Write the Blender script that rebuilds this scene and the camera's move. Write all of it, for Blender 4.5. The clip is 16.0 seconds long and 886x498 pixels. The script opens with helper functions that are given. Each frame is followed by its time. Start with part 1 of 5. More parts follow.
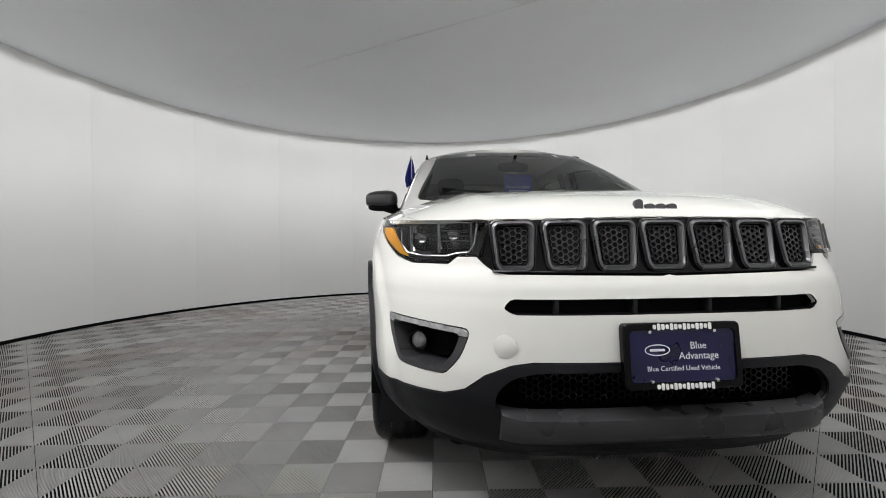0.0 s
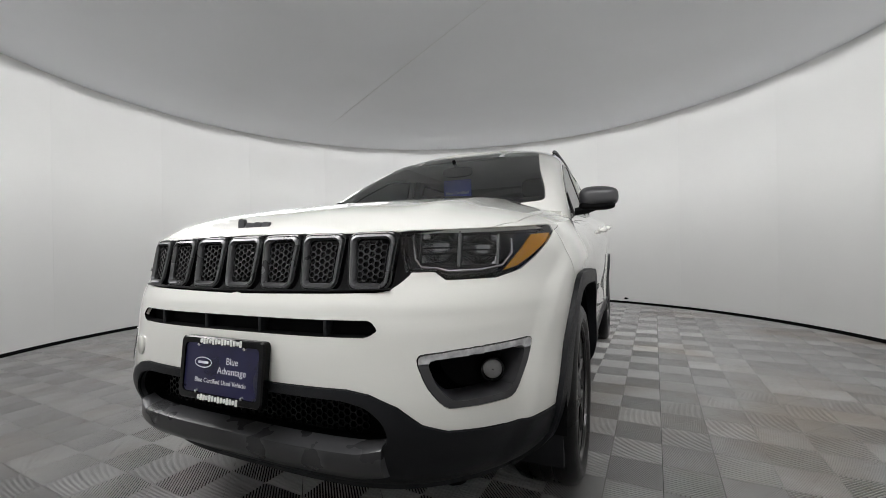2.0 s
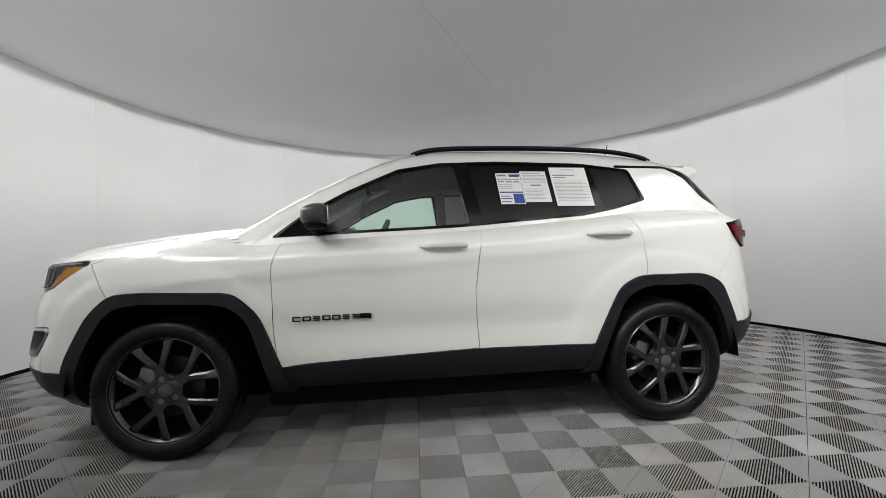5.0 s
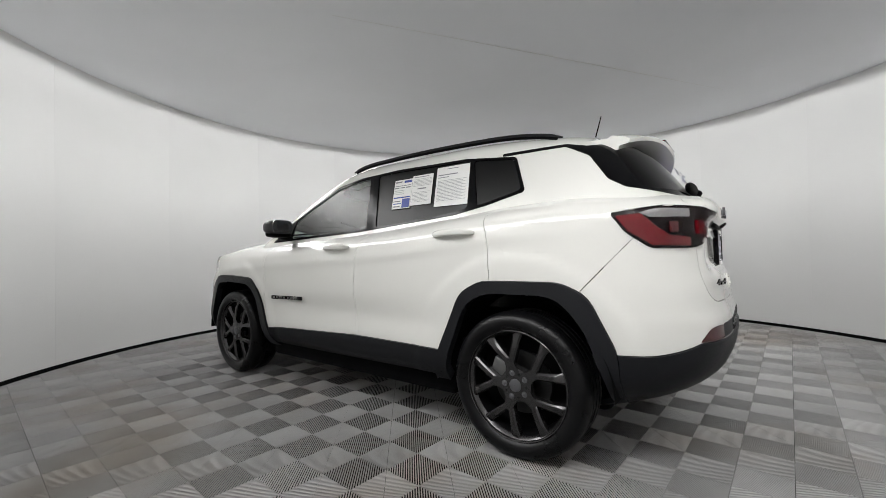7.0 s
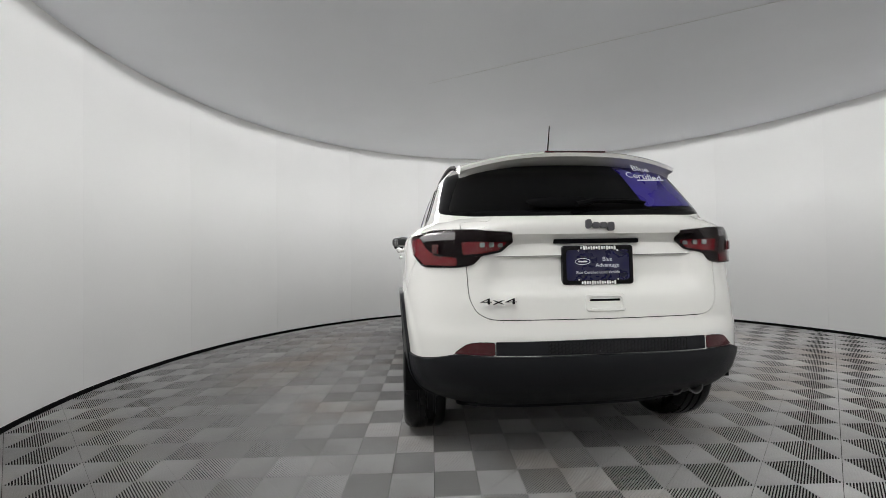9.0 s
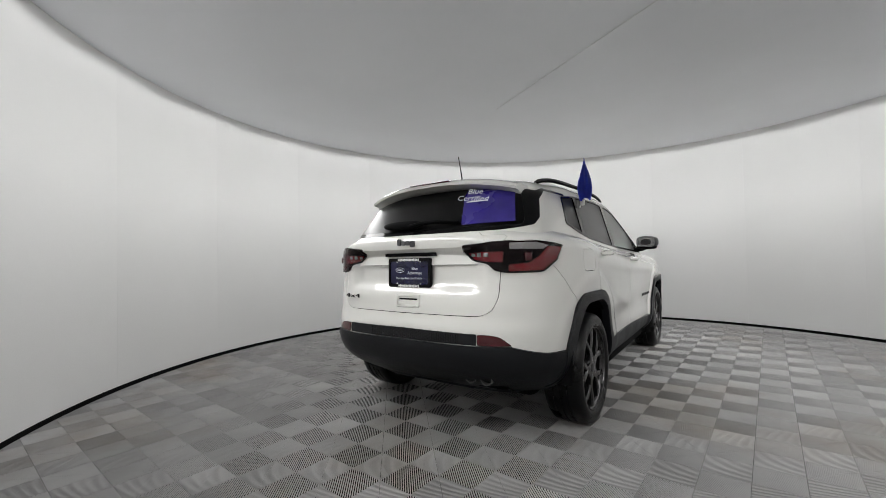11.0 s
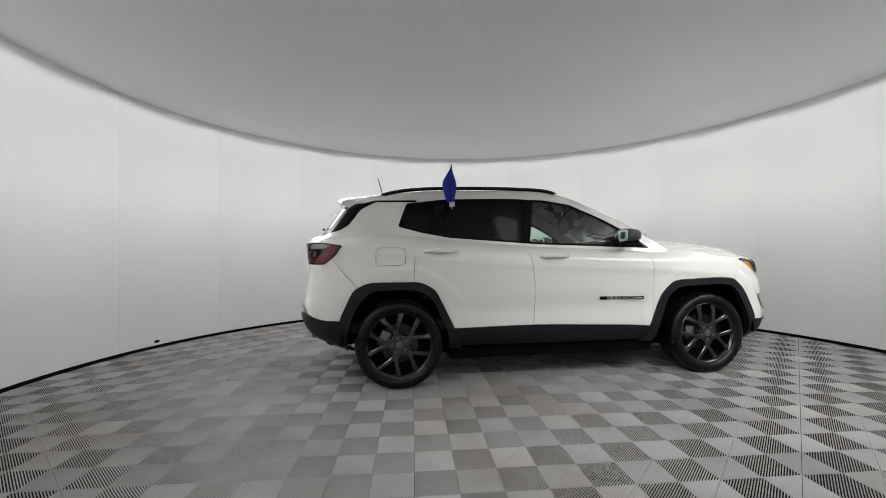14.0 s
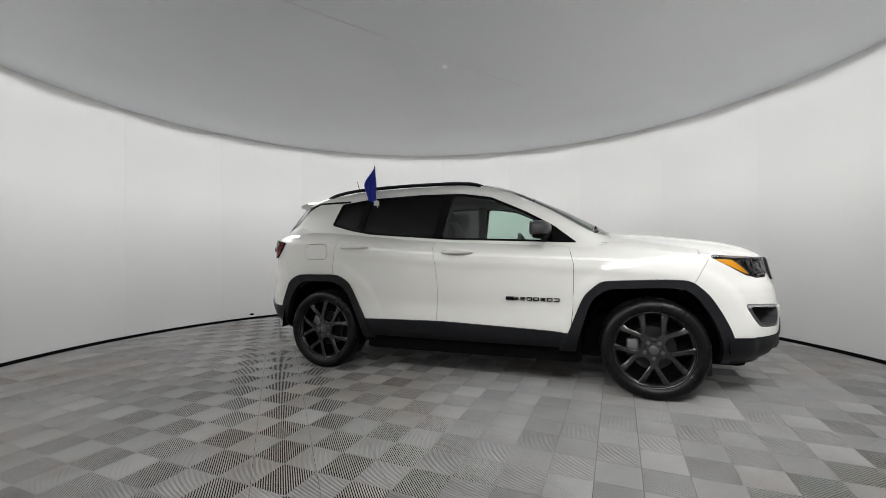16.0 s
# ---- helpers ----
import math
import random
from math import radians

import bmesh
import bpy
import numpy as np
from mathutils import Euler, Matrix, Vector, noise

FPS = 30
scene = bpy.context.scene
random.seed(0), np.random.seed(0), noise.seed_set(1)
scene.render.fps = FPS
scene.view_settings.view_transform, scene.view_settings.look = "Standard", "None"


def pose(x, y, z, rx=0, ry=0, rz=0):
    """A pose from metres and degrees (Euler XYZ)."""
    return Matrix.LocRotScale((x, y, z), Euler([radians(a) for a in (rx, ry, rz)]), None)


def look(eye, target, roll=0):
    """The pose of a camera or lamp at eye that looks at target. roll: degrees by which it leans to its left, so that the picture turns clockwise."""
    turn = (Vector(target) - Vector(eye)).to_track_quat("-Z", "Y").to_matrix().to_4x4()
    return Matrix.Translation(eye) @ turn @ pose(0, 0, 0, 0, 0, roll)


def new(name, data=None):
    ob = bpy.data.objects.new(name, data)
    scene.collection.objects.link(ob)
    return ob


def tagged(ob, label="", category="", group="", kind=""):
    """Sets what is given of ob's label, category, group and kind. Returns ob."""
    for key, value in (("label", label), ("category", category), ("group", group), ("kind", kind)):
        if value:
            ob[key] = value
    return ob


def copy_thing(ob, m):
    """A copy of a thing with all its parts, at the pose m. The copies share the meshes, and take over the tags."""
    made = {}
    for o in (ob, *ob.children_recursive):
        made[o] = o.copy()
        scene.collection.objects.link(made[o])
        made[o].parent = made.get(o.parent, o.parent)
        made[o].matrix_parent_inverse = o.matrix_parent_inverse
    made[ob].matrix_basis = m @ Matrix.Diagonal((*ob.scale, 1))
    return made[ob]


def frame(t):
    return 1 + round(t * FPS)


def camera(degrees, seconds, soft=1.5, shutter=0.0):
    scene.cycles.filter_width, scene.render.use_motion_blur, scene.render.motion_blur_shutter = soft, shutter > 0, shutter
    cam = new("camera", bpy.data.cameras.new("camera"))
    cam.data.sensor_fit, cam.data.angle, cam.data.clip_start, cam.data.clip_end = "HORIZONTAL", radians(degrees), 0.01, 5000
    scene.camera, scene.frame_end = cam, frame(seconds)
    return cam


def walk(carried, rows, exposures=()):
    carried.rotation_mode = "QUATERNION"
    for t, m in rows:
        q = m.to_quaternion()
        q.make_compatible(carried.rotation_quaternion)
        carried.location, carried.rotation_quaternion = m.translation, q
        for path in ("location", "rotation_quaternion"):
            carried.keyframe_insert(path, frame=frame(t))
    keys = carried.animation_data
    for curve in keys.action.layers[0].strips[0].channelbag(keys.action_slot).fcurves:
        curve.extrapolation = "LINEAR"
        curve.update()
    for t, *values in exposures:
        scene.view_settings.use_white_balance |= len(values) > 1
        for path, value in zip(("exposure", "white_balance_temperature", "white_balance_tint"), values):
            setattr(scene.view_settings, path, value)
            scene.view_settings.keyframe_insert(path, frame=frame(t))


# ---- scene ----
import functools

# ---- camera and its walk: a slow circle round the parked car ----
cam = camera(94.47, 16.0, soft=0.8)
# seconds, eye x y z, yaw, pitch, roll
ROWS = [
    (0.0, -0.731, -3.275, 0.884, -4.34, -0.54, -0.54),
    (0.5, -0.417, -3.304, 0.856, 0.84, -0.52, -0.59),
    (1.0, -0.016, -3.316, 0.883, 6.21, -0.3, -0.71),
    (1.5, 0.528, -3.216, 0.891, 15.27, -0.07, -0.93),
    (2.0, 1.052, -3.019, 0.908, 23.92, 0.04, -1.15),
    (2.5, 1.563, -2.766, 0.962, 32.95, -0.05, -1.19),
    (3.0, 2.04, -2.393, 0.986, 42.72, 0.02, -1.25),
    (3.5, 2.429, -1.92, 1.004, 52.7, 0.22, -1.38),
    (4.0, 2.713, -1.375, 0.998, 62.79, 0.52, -1.51),
    (4.2, 2.807, -1.156, 0.989, 66.89, 0.59, -1.47),
    (4.72, 2.989, -0.539, 0.981, 77.47, 0.67, -1.42),
    (5.25, 3.04, 0.119, 0.963, 88.2, 0.72, -1.26),
    (5.78, 2.983, 0.769, 0.946, 99.34, 0.74, -1.09),
    (6.3, 2.859, 1.39, 0.943, 111.11, 0.75, -1.01),
    (6.5, 2.828, 1.638, 0.962, 115.3, 0.88, -0.98),
    (7.0, 2.615, 2.215, 0.959, 126.89, 0.85, -1.0),
    (7.5, 2.336, 2.739, 0.988, 138.8, 0.85, -1.05),
    (8.0, 1.93, 3.188, 1.013, 151.33, 0.87, -1.08),
    (8.5, 1.446, 3.596, 1.028, 163.64, 0.94, -1.04),
    (9.0, 0.867, 3.888, 1.024, 175.0, 1.05, -0.98),
    (9.2, 0.636, 3.957, 1.032, 179.67, 1.05, -0.96),
    (9.72, -0.01, 4.118, 1.038, 191.3, 1.13, -0.99),
    (10.25, -0.674, 4.164, 1.048, 201.71, 1.25, -1.07),
    (10.78, -1.336, 4.091, 1.055, 211.23, 1.35, -1.14),
    (11.3, -1.973, 3.899, 1.053, 220.22, 1.36, -1.15),
    (11.5, -2.206, 3.805, 1.043, 223.86, 1.3, -1.04),
    (12.0, -2.755, 3.496, 1.011, 232.22, 1.14, -0.95),
    (12.5, -3.228, 3.053, 1.006, 240.47, 1.06, -0.9),
    (13.0, -3.611, 2.545, 1.016, 248.04, 0.99, -0.79),
    (13.5, -3.864, 1.986, 1.031, 255.13, 0.85, -0.7),
    (14.0, -4.076, 1.398, 1.046, 262.39, 0.7, -0.65),
    (14.5, -4.165, 0.775, 1.042, 269.14, 0.55, -0.65),
    (15.0, -4.188, 0.18, 1.031, 275.73, 0.57, -0.65),
    (15.5, -4.097, -0.385, 1.02, 282.65, 0.48, -0.66),
    (16.0, -3.954, -0.919, 1.025, 289.69, 0.31, -0.64),
]


def stand(x, y, z, yaw, pitch, roll):
    a, b = radians(yaw), radians(pitch)
    ahead = Vector((-math.sin(a) * math.cos(b), math.cos(a) * math.cos(b), math.sin(b)))
    eye = Vector((x, y, z))
    return look(eye, eye + ahead, roll)


walk(cam, [(t, stand(*row)) for t, *row in ROWS])

# ---- the booth's measures ----
CX, CY = -0.565, 0.439       # axis of the round booth
WALL_R, WALL_H = 3.965, 2.80

# ---- world and added fill lights ----
world = bpy.data.worlds.new("world")
scene.world = world
world.use_nodes = True
world.node_tree.nodes["Background"].inputs["Color"].default_value = (0.75, 0.78, 0.8, 1)
world.node_tree.nodes["Background"].inputs["Strength"].default_value = 0.02
scene.view_settings.exposure = 0.0


def fill_ring(name, count, radius, height, long, wide, watts, spread, tilt=0.0, turn=0.0, color=(0.992, 0.99, 0.985)):
    """A ring of added area lights under the ceiling, no fixtures of the booth, that shine down and, tilted, towards the
    middle, turned aside by some degrees.
    """
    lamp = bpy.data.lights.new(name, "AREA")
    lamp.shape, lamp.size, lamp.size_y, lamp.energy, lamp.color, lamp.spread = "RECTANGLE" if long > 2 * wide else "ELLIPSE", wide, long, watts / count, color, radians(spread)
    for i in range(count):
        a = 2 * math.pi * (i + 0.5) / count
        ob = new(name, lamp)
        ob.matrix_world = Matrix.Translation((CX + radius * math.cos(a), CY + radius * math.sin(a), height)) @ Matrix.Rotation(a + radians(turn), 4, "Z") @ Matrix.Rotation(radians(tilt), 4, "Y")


# Added, unseen ring facing outward, only to brighten the round wall.
fill_ring("wall_washer", 20, 2.55, WALL_H - 0.18, 0.80, 0.40, 66.0, 90, -54.0)
# Added, unseen strips that lift the dark band at the wall's top.
fill_ring("edge_lamp", 20, 3.81, WALL_H - 0.008, 1.18, 0.10, 30.0, 140)
# Unseen ring added in place of the few lamps on the camera's side.
fill_ring("booth_lamp", 28, 3.46, WALL_H - 0.24, 0.74, 0.62, 82.0, 80, 44.0, -34.0)

# ---- materials ----


def mat(name, color, rough=0.5, metal=0.0, vary=0.06, scale=6.0, bump=0.0, bump_scale=200.0, coat=0.0, fine=0.03, ior=1.5, spread=0.0, rough_vary=0.06, stain=None):
    """Procedural surface: base colour with broad and fine variation, roughness variation and fine relief."""
    m = bpy.data.materials.new(name)
    m.use_nodes = True
    nt = m.node_tree
    bsdf = nt.nodes["Principled BSDF"]
    tex = nt.nodes.new("ShaderNodeTexCoord")
    big, small = nt.nodes.new("ShaderNodeTexNoise"), nt.nodes.new("ShaderNodeTexNoise")
    big.inputs["Scale"].default_value, big.inputs["Detail"].default_value = scale, 4.0
    small.inputs["Scale"].default_value, small.inputs["Detail"].default_value = bump_scale, 2.0
    for n in (big, small):
        nt.links.new(tex.outputs["Object"], n.inputs["Vector"])
    ramp = nt.nodes.new("ShaderNodeMapRange")
    ramp.inputs["From Min"].default_value, ramp.inputs["From Max"].default_value = 0.3, 0.7
    ramp.inputs["To Min"].default_value, ramp.inputs["To Max"].default_value = 1 - vary, 1 + vary
    nt.links.new(big.outputs["Fac"], ramp.inputs["Value"])
    grain = nt.nodes.new("ShaderNodeMapRange")
    grain.inputs["From Min"].default_value, grain.inputs["From Max"].default_value = 0.3, 0.7
    grain.inputs["To Min"].default_value, grain.inputs["To Max"].default_value = 1 - fine, 1 + fine
    nt.links.new(small.outputs["Fac"], grain.inputs["Value"])
    mul = nt.nodes.new("ShaderNodeMath")
    mul.operation = "MULTIPLY"
    nt.links.new(ramp.outputs["Result"], mul.inputs[0])
    nt.links.new(grain.outputs["Result"], mul.inputs[1])
    last = mul.outputs["Value"]
    if spread:
        info = nt.nodes.new("ShaderNodeObjectInfo")
        per = nt.nodes.new("ShaderNodeMapRange")
        per.inputs["To Min"].default_value, per.inputs["To Max"].default_value = 1 - spread, 1 + spread
        nt.links.new(info.outputs["Random"], per.inputs["Value"])
        mul2 = nt.nodes.new("ShaderNodeMath")
        mul2.operation = "MULTIPLY"
        nt.links.new(last, mul2.inputs[0])
        nt.links.new(per.outputs["Result"], mul2.inputs[1])
        last = mul2.outputs["Value"]
    hue = nt.nodes.new("ShaderNodeVectorMath")
    hue.operation = "SCALE"
    hue.inputs[0].default_value = color
    nt.links.new(last, hue.inputs["Scale"])
    tone = hue.outputs["Vector"]
    if stain:
        # broad dirty patches that run on from piece to piece
        place = nt.nodes.new("ShaderNodeNewGeometry")
        dirt = nt.nodes.new("ShaderNodeTexNoise")
        dirt.inputs["Scale"].default_value, dirt.inputs["Detail"].default_value, dirt.inputs["Roughness"].default_value = 0.75, 6.0, 0.62
        nt.links.new(place.outputs["Position"], dirt.inputs["Vector"])
        much = nt.nodes.new("ShaderNodeMapRange")
        much.inputs["From Min"].default_value, much.inputs["From Max"].default_value = 0.50, 0.68
        nt.links.new(dirt.outputs["Fac"], much.inputs["Value"])
        soil = nt.nodes.new("ShaderNodeMix")
        soil.data_type, soil.blend_type = "RGBA", "MULTIPLY"
        nt.links.new(much.outputs["Result"], soil.inputs["Factor"])
        nt.links.new(tone, soil.inputs["A"])
        soil.inputs["B"].default_value = (*stain, 1)
        tone = soil.outputs["Result"]
    nt.links.new(tone, bsdf.inputs["Base Color"])
    rv = nt.nodes.new("ShaderNodeMapRange")
    rv.inputs["From Min"].default_value, rv.inputs["From Max"].default_value = 0.3, 0.7
    rv.inputs["To Min"].default_value, rv.inputs["To Max"].default_value = max(0.0, rough - rough_vary), min(1.0, rough + rough_vary)
    nt.links.new(big.outputs["Fac"], rv.inputs["Value"])
    nt.links.new(rv.outputs["Result"], bsdf.inputs["Roughness"])
    bsdf.inputs["Metallic"].default_value = metal
    bsdf.inputs["IOR"].default_value = ior
    bsdf.inputs["Coat Weight"].default_value = coat
    bsdf.inputs["Coat Roughness"].default_value = 0.03
    if bump:
        bp = nt.nodes.new("ShaderNodeBump")
        bp.inputs["Strength"].default_value, bp.inputs["Distance"].default_value = 1.0, bump
        nt.links.new(small.outputs["Fac"], bp.inputs["Height"])
        nt.links.new(bp.outputs["Normal"], bsdf.inputs["Normal"])
    return m


def glass(name, tint, rough=0.0, ior=1.6):
    """Thin glass: a clear sheet with a tint and real reflections."""
    m = bpy.data.materials.new(name)
    m.use_nodes = True
    nt = m.node_tree
    nt.nodes.clear()
    out = nt.nodes.new("ShaderNodeOutputMaterial")
    mix = nt.nodes.new("ShaderNodeMixShader")
    fr = nt.nodes.new("ShaderNodeFresnel")
    fr.inputs["IOR"].default_value = ior
    tr = nt.nodes.new("ShaderNodeBsdfTransparent")
    tr.inputs["Color"].default_value = (*tint, 1)
    gl = nt.nodes.new("ShaderNodeBsdfGlossy")
    gl.inputs["Roughness"].default_value = rough
    nt.links.new(fr.outputs["Fac"], mix.inputs["Fac"])
    nt.links.new(tr.outputs["BSDF"], mix.inputs[1])
    nt.links.new(gl.outputs["BSDF"], mix.inputs[2])
    nt.links.new(mix.outputs["Shader"], out.inputs["Surface"])
    return m


PAINT = mat("white_paint", (0.77, 0.764, 0.726), 0.22, coat=1.0, vary=0.012, fine=0.006, scale=3, rough_vary=0.03)
CLAD = mat("grained_black_plastic", (0.010, 0.0105, 0.0125), 0.44, vary=0.1, fine=0.08, ior=1.34, bump=0.0004, bump_scale=900)
LIPGREY = mat("satin_dark_lip", (0.045, 0.045, 0.048), 0.30, vary=0.08)
MIRRORCAP = mat("satin_mirror_cap", (0.042, 0.042, 0.045), 0.34, vary=0.05)
SLOTGREY = mat("dark_satin_chrome", (0.13, 0.13, 0.135), 0.30, metal=0.7, vary=0.05)
PIANO = mat("polished_black", (0.004, 0.004, 0.005), 0.05, ior=1.5, vary=0.05, rough_vary=0.02)
NET = mat("glossy_black_net", (0.022, 0.022, 0.024), 0.22, ior=1.5, vary=0.08)
BOWL = mat("dark_lamp_bowl", (0.035, 0.035, 0.038), 0.30, metal=0.4, vary=0.1)
DARKCHROME = mat("dark_chrome", (0.26, 0.26, 0.27), 0.14, metal=1.0, vary=0.1, rough_vary=0.04)
DARKRED = mat("dark_red_reflector", (0.055, 0.002, 0.005), 0.12, coat=0.4, vary=0.12)
GREYTRIM = mat("satin_grey_trim", (0.065, 0.065, 0.07), 0.35, vary=0.05)
BLACK = mat("matte_black", (0.0035, 0.0035, 0.004), 0.7, vary=0.1, ior=1.15)
GLOSSB = mat("gloss_black", (0.003, 0.003, 0.0035), 0.10, coat=0.0, ior=1.27, vary=0.05, rough_vary=0.03)
RUBBER = mat("tyre_rubber", (0.0045, 0.0045, 0.005), 0.30, vary=0.15, fine=0.1, ior=1.33, bump=0.0005, bump_scale=500)
RIM = mat("dark_grey_alloy", (0.080, 0.078, 0.080), 0.20, metal=0.85, vary=0.06)
BRIGHT = mat("machined_alloy", (0.5, 0.5, 0.5), 0.25, metal=1.0, vary=0.05)
CHROME = mat("chrome", (0.75, 0.75, 0.76), 0.10, metal=1.0, vary=0.02, rough_vary=0.03)
DISC = mat("brake_disc_steel", (0.045, 0.045, 0.045), 0.4, metal=0.8, vary=0.15)
AMBER = mat("amber_plastic", (0.90, 0.41, 0.010), 0.2, coat=0.6, vary=0.08)
REDLENS = mat("red_lens", (0.19, 0.002, 0.008), 0.08, coat=0.7, vary=0.08)
DARKLENS = mat("smoked_lens", (0.010, 0.006, 0.007), 0.10, ior=1.25, coat=0.0, vary=0.1)
PALELENS = mat("clear_lamp_lens", (0.27, 0.27, 0.275), 0.15, coat=1.0, vary=0.1)
STRIP_LENS = mat("bright_lamp_strip", (0.50, 0.50, 0.51), 0.18, metal=0.6, coat=1.0, vary=0.35, scale=45)
HOUSING = mat("lamp_housing", (0.42, 0.42, 0.44), 0.3, metal=0.7, vary=0.1)
CABIN = mat("black_cabin_trim", (0.022, 0.022, 0.024), 0.6, vary=0.1, bump=0.0006, bump_scale=300)
LEATHER = mat("black_leather", (0.025, 0.024, 0.024), 0.45, vary=0.12, bump=0.0008, bump_scale=160)
PALECLOTH = mat("light_grey_headliner", (0.70, 0.70, 0.68), 0.9, vary=0.05)
PAPER = mat("white_paper", (0.80, 0.80, 0.78), 0.6, vary=0.03)
INK = mat("grey_print", (0.22, 0.22, 0.24), 0.6)
BLUEINK = mat("blue_print", (0.03, 0.06, 0.30), 0.5)
PLATEBLUE = mat("dark_blue_plate", (0.006, 0.006, 0.045), 0.3, vary=0.4, scale=9, coat=0.0)
FLAGBLUE = mat("blue_flag_cloth", (0.022, 0.045, 0.50), 0.6, vary=0.18, scale=14, bump=0.0006, bump_scale=400)
STICKBLUE = mat("violet_blue_film", (0.028, 0.017, 0.21), 0.25, vary=0.25, scale=5, coat=0.4)
WHITEINK = mat("white_lettering", (0.75, 0.77, 0.80), 0.5)
STEEL = mat("dull_steel", (0.2, 0.2, 0.2), 0.4, metal=0.8, vary=0.2)
WALLCLOTH = mat("white_wall_panel", (0.74, 0.738, 0.73), 0.75, vary=0.02, fine=0.012, scale=1.2, bump=0.0003, bump_scale=120)
CEILCLOTH = mat("pale_grey_ceiling_cloth", (0.80, 0.812, 0.84), 0.50, vary=0.03, fine=0.01, scale=0.8, bump=0.0003, bump_scale=150)
TILE = mat("grey_ribbed_tile", (0.33, 0.328, 0.324), 0.42, vary=0.16, fine=0.06, scale=2.2, spread=0.13, ior=1.3, bump=0.0004, bump_scale=300, stain=(0.86, 0.79, 0.72))
UNDER = mat("dark_subfloor", (0.006, 0.006, 0.006), 0.8, ior=1.2)
CLEAR = glass("clear_cover", (0.93, 0.94, 0.95), ior=1.45)
THINCLEAR = glass("thin_clear_cover", (0.92, 0.90, 0.90), ior=1.18)
WINDSHIELD = glass("windshield_glass", (0.72, 0.80, 0.76))
SIDEGLASS = glass("green_tinted_glass", (0.76, 0.89, 0.83), rough=0.28, ior=1.62)
PRIVACY = glass("dark_privacy_glass", (0.06, 0.06, 0.065), rough=0.28, ior=1.38)

# ---- building helpers ----


def shade(me, angle=32):
    me.polygons.foreach_set("use_smooth", [True] * len(me.polygons))
    me.set_sharp_from_angle(angle=radians(angle))


def part(name, bm, material, parent=None, label="", angle=32):
    """Links a bmesh as one mesh object, under a thing where one is given."""
    me = bpy.data.meshes.new(name)
    bm.to_mesh(me)
    bm.free()
    shade(me, angle)
    for m in material if isinstance(material, (list, tuple)) else (material,):
        me.materials.append(m)
    ob = new(name, me)
    ob.parent = parent
    if label:
        tagged(ob, label)
    return ob


def thing(name, label, category, place=(0, 0, 0), group="", kind=""):
    ob = new(name)
    ob.location = place
    ob.empty_display_size = 0.1
    return tagged(ob, label, category, group, kind)


def box(bm, a, b, m=None, bevel=0.0):
    """A box between two corners, with bevelled edges, turned by m."""
    a, b = Vector(a), Vector(b)
    made = bmesh.ops.create_cube(bm, size=1.0, matrix=Matrix.Translation((a + b) / 2) @ Matrix.Diagonal((*(abs(v) for v in b - a), 1)))
    verts = made["verts"]
    if bevel:
        edges = list({e for v in verts for e in v.link_edges})
        res = bmesh.ops.bevel(bm, geom=edges, offset=bevel, segments=2, affect="EDGES", profile=0.5)
        verts = list({v for f in res["faces"] for v in f.verts} | {v for v in verts if v.is_valid})
    if m is not None:
        bmesh.ops.transform(bm, matrix=m, verts=verts)
    return verts


def lathe(bm, profile, axis_point, axis="x", segs=64, sign=1, arc=2 * math.pi):
    """Turns (distance along axis, radius) rows round an axis through axis_point."""
    rows = []
    closed = abs(arc - 2 * math.pi) < 1e-6
    for d, r in profile:
        ring = []
        for k in range(segs if closed else segs + 1):
            a = arc * k / segs
            u, v = r * math.cos(a), r * math.sin(a)
            p = {"x": (d * sign, u, v), "y": (u, d * sign, v), "z": (u, v, d * sign)}[axis]
            ring.append(bm.verts.new(Vector(axis_point) + Vector(p)))
        rows.append(ring)
    for p, q in zip(rows, rows[1:]):
        n = len(p)
        for k in range(n if closed else n - 1):
            f = [p[k], p[(k + 1) % n], q[(k + 1) % n], q[k]]
            bm.faces.new(f)
    bmesh.ops.recalc_face_normals(bm, faces=bm.faces)
    return rows


def tube(bm, path, radius, segs=10, cap=True, flat=1.0):
    """A round bar along a path; flat squeezes its height."""
    path = [Vector(p) for p in path]
    rings = []
    for i, p in enumerate(path):
        d = (path[min(i + 1, len(path) - 1)] - path[max(i - 1, 0)]).normalized()
        side = d.cross(Vector((0, 0, 1)))
        side = side.normalized() if side.length > 1e-4 else Vector((1, 0, 0))
        up = side.cross(d)
        r = radius(i / (len(path) - 1)) if callable(radius) else radius
        rings.append([bm.verts.new(p + r * (math.cos(a) * side + flat * math.sin(a) * up)) for a in (2 * math.pi * k / segs for k in range(segs))])
    for p, q in zip(rings, rings[1:]):
        for k in range(segs):
            bm.faces.new([p[k], p[(k + 1) % segs], q[(k + 1) % segs], q[k]])
    if cap:
        bm.faces.new(list(reversed(rings[0])))
        bm.faces.new(rings[-1])
    bmesh.ops.recalc_face_normals(bm, faces=bm.faces)


def plate(bm, outline, to3d, thick, inward):
    """A plate with the outline's shape: to3d lifts (a, b) into space, inward is the way to its back."""
    top = [bm.verts.new(to3d(a, b)) for a, b in outline]
    low = [bm.verts.new(Vector(to3d(a, b)) + Vector(inward) * thick) for a, b in outline]
    n = len(top)
    bm.faces.new(top)
    bm.faces.new(list(reversed(low)))
    for k in range(n):
        bm.faces.new([top[k], low[k], low[(k + 1) % n], top[(k + 1) % n]])
    bmesh.ops.recalc_face_normals(bm, faces=bm.faces)


